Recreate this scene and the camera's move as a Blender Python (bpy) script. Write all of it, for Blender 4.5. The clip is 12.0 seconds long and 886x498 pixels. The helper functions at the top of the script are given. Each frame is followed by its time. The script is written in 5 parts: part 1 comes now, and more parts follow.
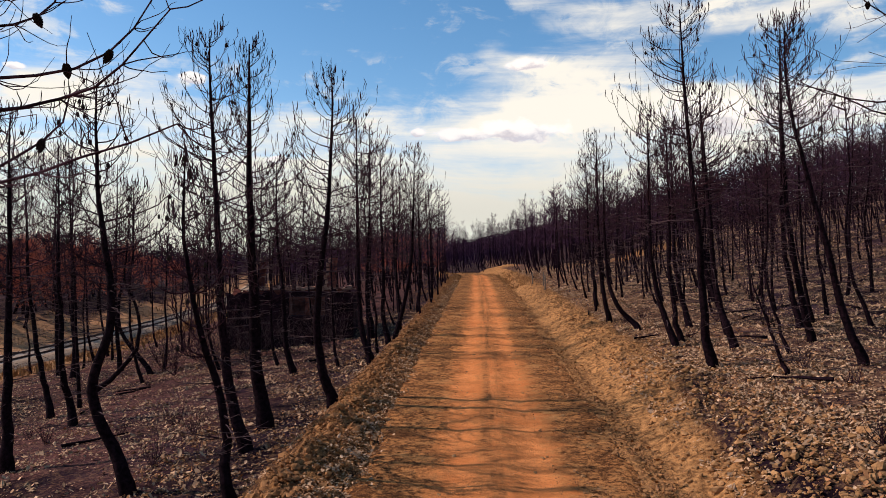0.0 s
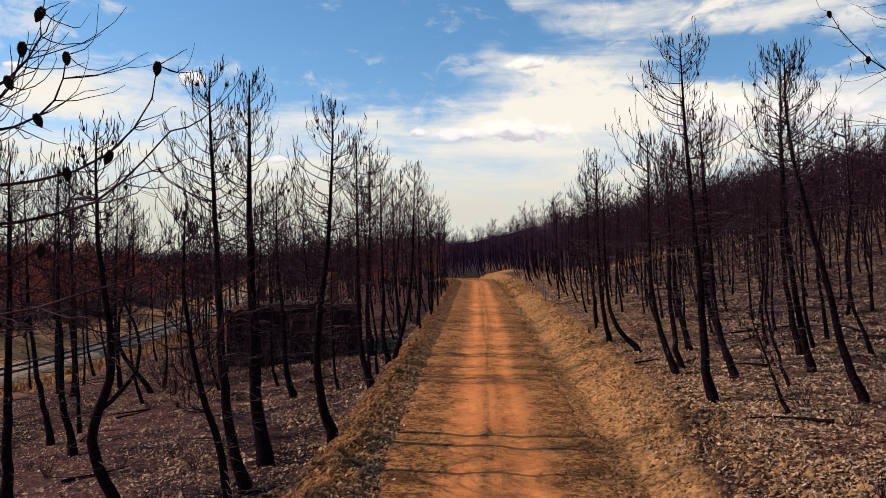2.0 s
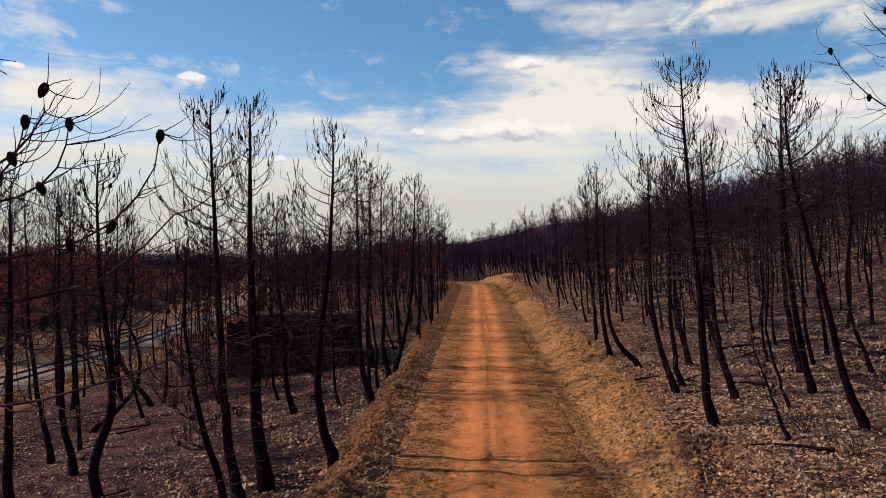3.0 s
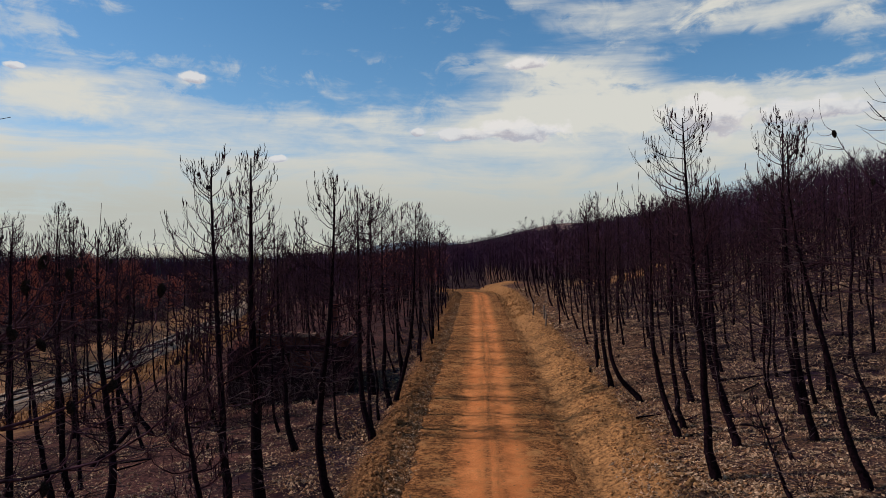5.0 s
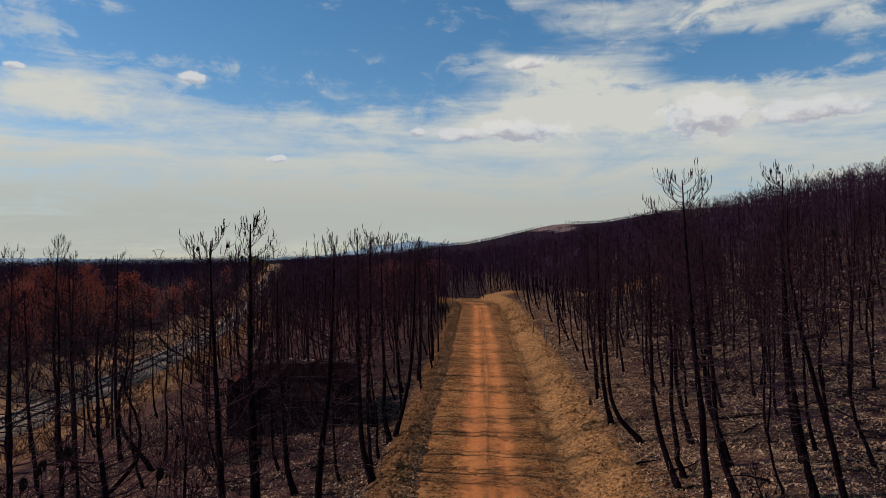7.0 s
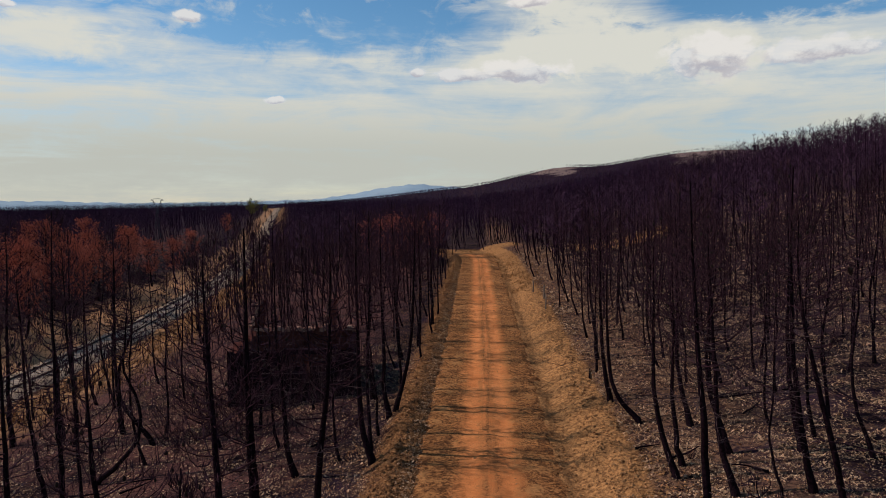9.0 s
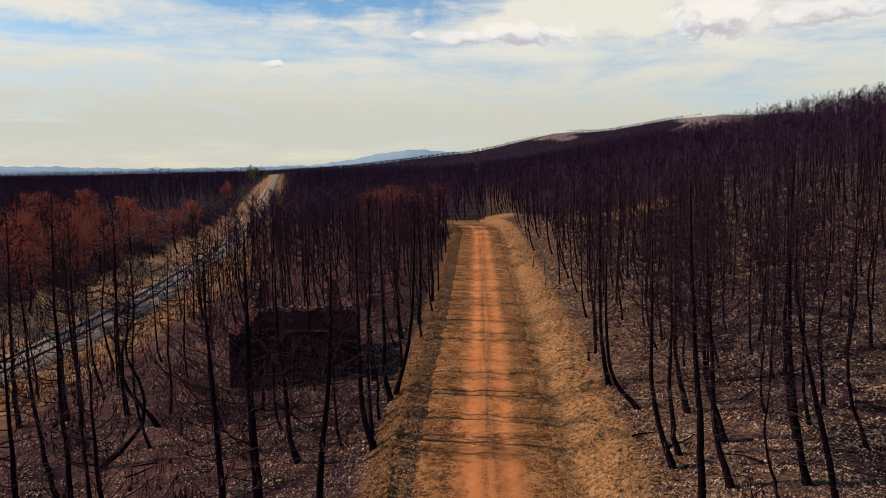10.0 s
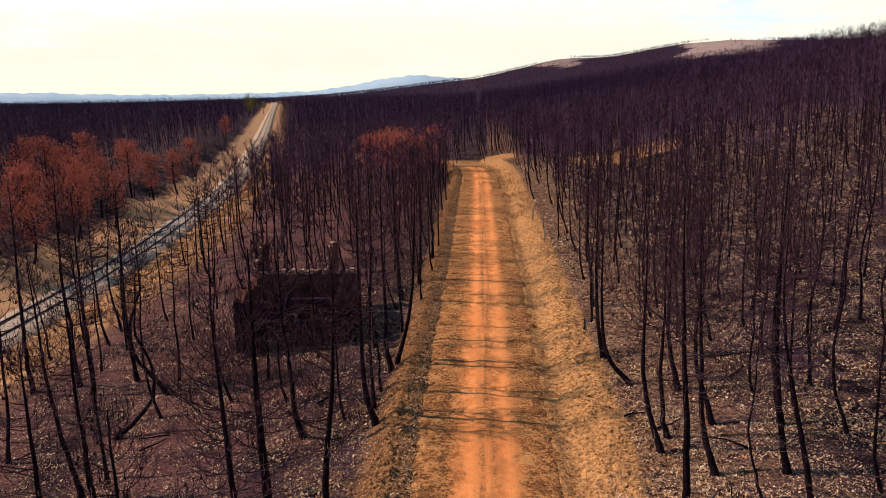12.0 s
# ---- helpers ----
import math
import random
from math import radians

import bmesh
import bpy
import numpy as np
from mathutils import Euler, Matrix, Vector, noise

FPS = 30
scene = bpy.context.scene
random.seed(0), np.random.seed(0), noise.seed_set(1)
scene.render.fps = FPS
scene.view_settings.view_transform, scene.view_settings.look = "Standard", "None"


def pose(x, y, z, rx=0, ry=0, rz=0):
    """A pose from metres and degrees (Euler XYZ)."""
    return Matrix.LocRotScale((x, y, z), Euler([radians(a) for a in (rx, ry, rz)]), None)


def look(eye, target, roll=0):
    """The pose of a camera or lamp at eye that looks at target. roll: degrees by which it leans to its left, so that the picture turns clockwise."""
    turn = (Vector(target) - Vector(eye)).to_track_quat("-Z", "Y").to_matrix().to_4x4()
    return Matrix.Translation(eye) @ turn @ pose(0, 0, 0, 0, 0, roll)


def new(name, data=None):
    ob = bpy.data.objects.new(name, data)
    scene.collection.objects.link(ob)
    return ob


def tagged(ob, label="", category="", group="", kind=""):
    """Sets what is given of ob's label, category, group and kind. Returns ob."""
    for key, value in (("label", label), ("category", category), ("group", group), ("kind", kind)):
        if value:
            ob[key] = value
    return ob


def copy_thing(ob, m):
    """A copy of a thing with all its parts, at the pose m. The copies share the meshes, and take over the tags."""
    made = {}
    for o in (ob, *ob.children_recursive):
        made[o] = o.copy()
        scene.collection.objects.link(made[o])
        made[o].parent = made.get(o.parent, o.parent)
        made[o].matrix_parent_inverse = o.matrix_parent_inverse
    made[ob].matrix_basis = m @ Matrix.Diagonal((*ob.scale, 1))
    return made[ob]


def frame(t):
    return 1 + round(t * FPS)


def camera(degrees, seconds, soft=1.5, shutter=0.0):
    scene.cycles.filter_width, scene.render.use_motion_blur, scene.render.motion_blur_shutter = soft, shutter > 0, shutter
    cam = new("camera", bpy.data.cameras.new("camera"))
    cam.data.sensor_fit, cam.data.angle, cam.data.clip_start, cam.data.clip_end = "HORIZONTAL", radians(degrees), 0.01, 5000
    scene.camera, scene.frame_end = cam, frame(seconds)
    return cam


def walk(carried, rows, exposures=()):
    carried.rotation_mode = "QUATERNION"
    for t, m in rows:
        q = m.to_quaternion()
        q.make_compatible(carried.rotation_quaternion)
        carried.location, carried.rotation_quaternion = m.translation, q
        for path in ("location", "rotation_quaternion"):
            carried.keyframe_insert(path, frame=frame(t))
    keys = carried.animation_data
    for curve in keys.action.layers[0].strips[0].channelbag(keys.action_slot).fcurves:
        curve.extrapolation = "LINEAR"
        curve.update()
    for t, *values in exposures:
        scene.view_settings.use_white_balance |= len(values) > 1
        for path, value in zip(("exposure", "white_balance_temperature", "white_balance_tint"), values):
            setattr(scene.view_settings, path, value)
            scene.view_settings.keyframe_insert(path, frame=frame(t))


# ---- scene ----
# ---- camera ----
cam = camera(63.0, 12.0, 0.3)
PATH = [
    (0, (0.217, -0.264, 3.351), (0.114, 1.733, 3.399), 0.0),
    (0.5, (0.211, -0.255, 3.498), (0.108, 1.741, 3.546), 0.0),
    (1, (0.216, -0.244, 3.703), (0.113, 1.752, 3.752), -0.0),
    (1.5, (0.213, -0.256, 3.943), (0.11, 1.741, 3.992), 0.0),
    (2, (0.214, -0.277, 4.233), (0.111, 1.72, 4.281), -0.0),
    (2.5, (0.211, -0.284, 4.524), (0.108, 1.712, 4.573), -0.0),
    (3, (0.188, -0.298, 4.836), (0.086, 1.698, 4.884), -0.0),
    (5, (0.161, -0.279, 6.209), (0.058, 1.718, 6.256), 0.0),
    (5.5, (0.161, -0.267, 6.612), (0.058, 1.729, 6.66), -0.0),
    (6, (0.168, -0.311, 7.007), (0.064, 1.686, 7.056), 0.0),
    (6.5, (0.178, -0.324, 7.412), (0.074, 1.673, 7.461), 0.0),
    (7, (0.173, -0.303, 7.83), (0.07, 1.694, 7.877), -0.0),
    (7.2, (0.177, -0.304, 8.015), (0.074, 1.693, 8.055), 0.1),
    (9, (0.16, 0.226, 9.339), (0.057, 2.221, 9.228), 0.0),
    (9.5, (0.161, 0.258, 9.771), (0.058, 2.249, 9.611), 0.0),
    (10, (0.178, 0.247, 10.232), (0.074, 2.234, 10.026), -0.0),
    (10.5, (0.186, 0.204, 10.751), (0.082, 2.185, 10.498), 0.0),
    (11, (0.19, 0.197, 11.289), (0.086, 2.171, 10.987), 0.1),
    (11.5, (0.184, 0.167, 11.856), (0.081, 2.134, 11.505), 0.1),
    (12, (0.231, 0.126, 12.475), (0.127, 2.082, 12.072), -0.0),
]
EXPOSURE = [(0.0, -0.18, 6650, 23), (3.0, -0.38, 6550, 22), (5.5, -0.78, 6250, 19), (7.2, -0.84, 6200, 18), (9.5, -0.58, 6450, 19), (10.5, -0.32, 6650, 20), (11.0, -0.18, 6750, 20), (12.0, 0.24, 6950, 22)]
walk(cam, [(t, look(eye, target, roll)) for t, eye, target, roll in PATH], EXPOSURE)


# ---- sky and sun ----
SUN_ELEVATION, SUN_AZIMUTH = radians(38), radians(-85)   # azimuth from +y towards +x
sun_data = bpy.data.lights.new("sun", "SUN")
sun_data.energy, sun_data.angle, sun_data.color = 5.0, radians(0.6), (1.0, 0.95, 0.87)
sun = new("sun", sun_data)
sun_way = Vector((math.sin(SUN_AZIMUTH) * math.cos(SUN_ELEVATION), math.cos(SUN_AZIMUTH) * math.cos(SUN_ELEVATION), math.sin(SUN_ELEVATION)))
sun.matrix_world = look(sun_way * 100, (0, 0, 0))


class Nodes:
    """Short hand for building node trees."""

    def __init__(self, tree):
        self.tree = tree
        tree.nodes.clear()

    def add(self, kind, **sockets):
        n = self.tree.nodes.new(kind)
        for key, value in sockets.items():
            self.put(n.inputs[key.replace("_", " ")] if key.replace("_", " ") in n.inputs else n.inputs[int(key[1:])], value)
        return n

    def put(self, socket, value):
        if isinstance(value, bpy.types.NodeSocket):
            self.tree.links.new(value, socket)
        else:
            socket.default_value = value

    def math(self, op, a, b=0.0, c=0.0, clamp=False):
        n = self.tree.nodes.new("ShaderNodeMath")
        n.operation, n.use_clamp = op, clamp
        for s, v in zip(n.inputs, (a, b, c)):
            self.put(s, v)
        return n.outputs[0]

    def mix(self, f, a, b):
        n = self.tree.nodes.new("ShaderNodeMix")
        n.data_type = "RGBA"
        for s, v in ((n.inputs[0], f), (n.inputs[6], a), (n.inputs[7], b)):
            self.put(s, (*v, 1.0) if isinstance(v, tuple) and len(v) == 3 else v)
        return n.outputs[2]

    def step(self, v, low, high):
        n = self.tree.nodes.new("ShaderNodeMapRange")
        n.interpolation_type = "SMOOTHSTEP"
        for s, x in zip(n.inputs, (v, low, high, 0.0, 1.0)):
            self.put(s, x)
        return n.outputs[0]

    def noise(self, vector, scale, detail=4.0, rough=0.55, warp=0.0):
        n = self.add("ShaderNodeTexNoise", Scale=scale, Detail=detail, Roughness=rough, Distortion=warp)
        self.put(n.inputs["Vector"], vector)
        return n.outputs[0]

    def uv(self, name):
        n = self.tree.nodes.new("ShaderNodeUVMap")
        n.uv_map = name
        return self.add("ShaderNodeSeparateXYZ", Vector=n.outputs[0])

    def band(self, v, a, b, c, d):
        return self.math("MULTIPLY", self.step(v, a, b), self.math("SUBTRACT", 1.0, self.step(v, c, d)))


world = bpy.data.worlds.new("sky")
scene.world = world
world.use_nodes = True
w = Nodes(world.node_tree)
sky = w.add("ShaderNodeTexSky")
sky.sky_type, sky.sun_disc, sky.sun_elevation, sky.sun_rotation = "NISHITA", False, SUN_ELEVATION, SUN_AZIMUTH
sky.altitude, sky.dust_density = 900.0, 0.6
way = w.add("ShaderNodeTexCoord").outputs["Generated"]
xyz = w.add("ShaderNodeSeparateXYZ", Vector=way)
az = w.math("ARCTAN2", xyz.outputs[0], xyz.outputs[1])
el = w.math("ARCSINE", xyz.outputs[2])
# thin cloud sheet seen edge-on: stretched sideways, thicker towards the horizon
flat = w.add("ShaderNodeCombineXYZ", X=az, Y=w.math("MULTIPLY", el, 5.5), Z=0.3)
veil = w.noise(flat.outputs[0], 3.4, 6.0, 0.62, 0.7)
fine = w.noise(w.add("ShaderNodeCombineXYZ", X=az, Y=w.math("MULTIPLY", el, 1.7), Z=0.7).outputs[0], 17.0, 7.0, 0.62, 0.5)
low = w.math("SUBTRACT", 1.0, w.step(el, 0.06, 0.33))
cover = w.math("ADD", veil, w.math("MULTIPLY", low, 0.40))
cover = w.math("ADD", cover, w.math("MULTIPLY", w.math("SUBTRACT", fine, 0.5), 0.26))
# single clouds and blue gaps: azimuth, height, half width, half height, weight
CLOUDS = (
    (-0.555, 0.207, 0.099, 0.032, 0.31),
    (-0.386, 0.242, 0.023, 0.013, 0.31),
    (-0.194, 0.295, 0.085, 0.020, 0.14),
    (0.016, 0.293, 0.037, 0.015, 0.19),
    (0.066, 0.274, 0.044, 0.015, 0.31),
    (0.154, 0.225, 0.156, 0.052, 0.38),
    (0.205, 0.325, 0.121, 0.029, 0.24),
    (0.397, 0.310, 0.125, 0.032, 0.31),
    (0.471, 0.275, 0.065, 0.026, 0.25),
    (0.301, 0.195, 0.076, 0.039, 0.22),
    (0.416, 0.196, 0.102, 0.023, 0.12),
    (0.039, 0.184, 0.081, 0.023, 0.2),
    (0.352, 0.256, 0.175, 0.031, -0.36),
    (-0.307, 0.325, 0.338, 0.081, -0.32),
    (-0.164, 0.239, 0.221, 0.040, -0.18),
)


def puff(a, e, ra, re, weight, edge=1.5):
    da = w.math("DIVIDE", w.math("SUBTRACT", az, a), ra)
    de = w.math("DIVIDE", w.math("SUBTRACT", el, e), re)
    far = w.math("SQRT", w.math("ADD", w.math("MULTIPLY", da, da), w.math("MULTIPLY", de, de)))
    far = w.math("ADD", far, w.math("MULTIPLY", w.math("SUBTRACT", fine, 0.5), edge * 2))
    return w.math("MULTIPLY", w.math("SUBTRACT", 1.0, w.step(far, 0.25, 1.3)), weight)


for a, e, ra, re, weight in CLOUDS:
    cover = w.math("ADD", cover, puff(a, e, ra, re, weight))
streak = w.noise(w.add("ShaderNodeCombineXYZ", X=w.math("MULTIPLY", az, 1.6), Y=w.math("MULTIPLY", el, 22.0), Z=4.0).outputs[0], 2.2, 5.0, 0.6, 0.3)
cover = w.math("ADD", cover, w.math("MULTIPLY", w.math("SUBTRACT", streak, 0.5), 0.40))
cover = w.step(cover, 0.40, 0.98)
# the cloud sheet thins out overhead, where the sky is clear
cover = w.math("MULTIPLY", cover, w.math("SUBTRACT", 1.0, w.math("MULTIPLY", w.step(el, 0.34, 0.62), 0.94)))
veil_white = w.mix(w.step(el, 0.065, 0.185), (8.9, 9.5, 8.0), (11.9, 12.3, 10.4))
# heaped clouds with ragged edges and grey undersides
rag = w.noise(w.add("ShaderNodeCombineXYZ", X=az, Y=w.math("MULTIPLY", el, 1.4), Z=2.1).outputs[0], 30.0, 7.0, 0.6)
heap, belly = 0.0, 0.0
for a, e, ra, re in ((0.301, 0.195, 0.063, 0.033), (0.422, 0.192, 0.093, 0.016), (0.052, 0.184, 0.070, 0.018), (-0.022, 0.181, 0.050, 0.011), (-0.088, 0.183, 0.014, 0.008), (-0.277, 0.144, 0.016, 0.006), (0.066, 0.273, 0.037, 0.010), (-0.386, 0.242, 0.020, 0.009), (-0.590, 0.236, 0.014, 0.005)):
    da = w.math("DIVIDE", w.math("SUBTRACT", az, a), ra)
    de = w.math("DIVIDE", w.math("SUBTRACT", el, e), re)
    far = w.math("SQRT", w.math("ADD", w.math("MULTIPLY", da, da), w.math("MULTIPLY", de, de)))
    far = w.math("ADD", far, w.math("MULTIPLY", w.math("SUBTRACT", rag, 0.5), 1.7))
    one = w.math("SUBTRACT", 1.0, w.step(far, 0.62, 1.02))
    heap = w.math("MAXIMUM", heap, one)
    under = w.math("MULTIPLY", one, w.step(w.math("ADD", w.math("MULTIPLY", de, -1.0), w.math("MULTIPLY", w.math("SUBTRACT", rag, 0.5), 3.0)), -0.1, 0.7))
    belly = w.math("MAXIMUM", belly, under)
heap_white = w.mix(belly, (13.6, 13.7, 12.2), (8.4, 8.4, 8.4))
white = w.mix(heap, veil_white, heap_white)
cover = w.math("MAXIMUM", cover, w.math("MULTIPLY", heap, 0.88))
deep = w.add("ShaderNodeHueSaturation", Hue=0.487, Saturation=1.30, Value=1.88, Color=sky.outputs[0])
back = w.add("ShaderNodeBackground", Color=w.mix(cover, deep.outputs[0], white), Strength=0.09)
out = w.add("ShaderNodeOutputWorld", Surface=back.outputs[0])


# ---- materials ----
def material(name):
    m = bpy.data.materials.new(name)
    m.use_nodes = True
    n = Nodes(m.node_tree)
    bsdf = n.add("ShaderNodeBsdfPrincipled")
    n.add("ShaderNodeOutputMaterial", Surface=bsdf.outputs[0])
    return m, n, bsdf


def finish(n, bsdf, colour, rough=0.9, height=None, depth=0.02, strength=1.0, gloss=0.015):
    n.put(bsdf.inputs["Base Color"], (*colour, 1.0) if isinstance(colour, tuple) and len(colour) == 3 else colour)
    n.put(bsdf.inputs["Roughness"], rough)
    bsdf.inputs["Specular IOR Level"].default_value = gloss
    if height is not None:
        b = n.add("ShaderNodeBump", Strength=strength, Distance=depth, Height=height)
        n.put(bsdf.inputs["Normal"], b.outputs[0])


def ground_material():
    m, n, bsdf = material("burnt_ground")
    at = n.add("ShaderNodeNewGeometry").outputs["Position"]
    uv = n.uv("across")
    rl = n.uv("rail")
    u, d = uv.outputs[0], rl.outputs[0]
    grain, mid, big = n.noise(at, 9.0, 6.0, 0.7), n.noise(at, 1.1, 5.0, 0.6), n.noise(at, 0.16, 4.0)
    coarse = n.noise(at, 4.6, 6.0, 0.75)
    wob = n.math("MULTIPLY", n.math("SUBTRACT", mid, 0.5), 2.2)
    uw, dw = n.math("ADD", u, wob), n.math("ADD", d, n.math("MULTIPLY", wob, 2.0))
    soil = n.mix(n.step(mid, 0.3, 0.7), (0.0050, 0.0023, 0.0039), (0.025, 0.0114, 0.0172))
    ash = n.mix(n.step(big, 0.45, 0.65), soil, (0.038, 0.0182, 0.0260))
    litter = n.mix(n.step(grain, 0.35, 0.7), (0.08, 0.042, 0.024), (0.36, 0.20, 0.09))
    spots = n.step(n.math("ADD", n.math("MULTIPLY", grain, 0.7), n.math("MULTIPLY", mid, 0.5)), 0.57, 0.70)
    col = n.mix(n.math("MULTIPLY", spots, 0.35), ash, litter)
    stony = n.math("MULTIPLY", n.band(uw, 4.0, 5.0, 7.5, 12.0), n.step(n.math("ADD", n.math("MULTIPLY", coarse, 0.5), n.math("MULTIPLY", mid, 0.5)), 0.36, 0.54))
    col = n.mix(n.math("MULTIPLY", stony, 0.75), col, n.mix(n.step(coarse, 0.4, 0.62), (0.020, 0.009, 0.007), (0.28, 0.14, 0.076)))
    # brown dried grass and needles on the lower ground towards the railway
    brown = n.math("MULTIPLY", n.step(n.math("MULTIPLY", uw, -1.0), 5.0, 9.0), n.math("SUBTRACT", 1.0, n.step(n.math("MULTIPLY", u, -1.0), 26.0, 34.0)))
    brown = n.math("MULTIPLY", brown, n.step(n.noise(at, 0.33, 5.0, 0.65), 0.34, 0.56))
    col = n.mix(n.math("MULTIPLY", brown, 0.8), col, n.mix(n.step(grain, 0.35, 0.7), (0.046, 0.0178, 0.0158), (0.225, 0.094, 0.070)))
    ochre = n.mix(n.step(n.math("ADD", n.math("MULTIPLY", grain, 0.45), n.math("MULTIPLY", coarse, 0.55)), 0.36, 0.62), (0.10, 0.042, 0.017), (0.53, 0.245, 0.088))
    ends = n.math("SUBTRACT", 1.0, n.step(n.math("ADD", uv.outputs[1], wob), 124.0, 128.0))
    bank = n.math("MULTIPLY", n.band(n.math("ADD", u, n.math("ADD", n.math("MULTIPLY", wob, 0.35), n.math("MULTIPLY", n.math("SUBTRACT", 1.0, n.step(uv.outputs[1], 8.0, 26.0)), n.math("MULTIPLY", n.step(u, 2.6, 3.6), 1.5)))), 1.7, 2.2, 4.75, 5.25), ends)
    bank = n.math("MAXIMUM", bank, n.math("MULTIPLY", n.band(uv.outputs[1], 116.0, 120.0, 125.0, 128.0), n.band(uw, -4.5, -3.0, 7.0, 9.0)))
    col = n.mix(bank, col, ochre)
    berm = n.math("MULTIPLY", ends, n.band(n.math("ADD", u, n.math("MULTIPLY", wob, 0.6)), -4.6, -3.3, -2.5, -2.0))
    col = n.mix(n.math("MULTIPLY", berm, 0.8), col, n.mix(n.step(grain, 0.35, 0.7), (0.075, 0.032, 0.014), (0.46, 0.21, 0.074)))
    verge = n.mix(n.step(n.noise(at, 0.7, 5.0), 0.35, 0.65), (0.16, 0.076, 0.036), (0.40, 0.20, 0.086))
    sandy = n.mix(n.step(grain, 0.3, 0.7), (0.26, 0.12, 0.055), (0.54, 0.28, 0.135))
    col = n.mix(n.band(dw, 1.5, 3.0, 5.5, 10.5), col, verge)
    col = n.mix(n.band(dw, -8.5, -6.0, -3.0, -1.0), col, sandy)
    # beyond the near woods the floor darkens to the distant wood's purple tone
    yy = n.add("ShaderNodeSeparateXYZ", Vector=at).outputs[1]
    off = n.math("MULTIPLY", n.step(yy, 150.0, 420.0), n.step(n.math("ABSOLUTE", d), 10.0, 18.0))
    col = n.mix(n.math("MULTIPLY", off, 0.85), col, n.mix(mid, (0.012, 0.0045, 0.009), (0.030, 0.0115, 0.022)))
    # a bare ochre cut among the trees on the slope, and pale scrub on the far hilltop
    px = n.add("ShaderNodeSeparateXYZ", Vector=at)
    cut = n.math("MULTIPLY", n.band(n.math("ADD", px.outputs[0], wob), 13.0, 15.0, 27.0, 31.0), n.band(n.math("ADD", px.outputs[1], wob), 101.0, 103.0, 112.0, 115.0))
    col = n.mix(cut, col, ochre)
    aside = n.math("ADD", n.math("DIVIDE", px.outputs[0], px.outputs[1]), n.math("MULTIPLY", n.math("SUBTRACT", n.noise(at, 0.012, 5.0, 0.6), 0.5), 0.10))
    high = n.math("ADD", px.outputs[2], n.math("MULTIPLY", n.math("SUBTRACT", n.noise(at, 0.02, 5.0, 0.6), 0.5), 40.0))
    beyond = n.step(px.outputs[1], 850.0, 950.0)
    scrub = n.math("MULTIPLY", n.math("MULTIPLY", n.band(aside, 0.262, 0.275, 0.372, 0.39), n.step(high, 66.0, 80.0)), beyond)
    scrub = n.math("MAXIMUM", scrub, n.math("MULTIPLY", n.math("MULTIPLY", n.band(aside, 0.070, 0.080, 0.120, 0.135), n.step(high, 66.0, 72.0)), n.math("MULTIPLY", beyond, 0.75)))
    col = n.mix(n.math("MULTIPLY", scrub, 0.9), col, n.mix(n.noise(at, 0.05, 5.0), (0.15, 0.092, 0.078), (0.40, 0.27, 0.21)))
    finish(n, bsdf, col, 0.92, n.math("ADD", n.math("MULTIPLY", grain, 0.6), mid), 0.12)
    return m


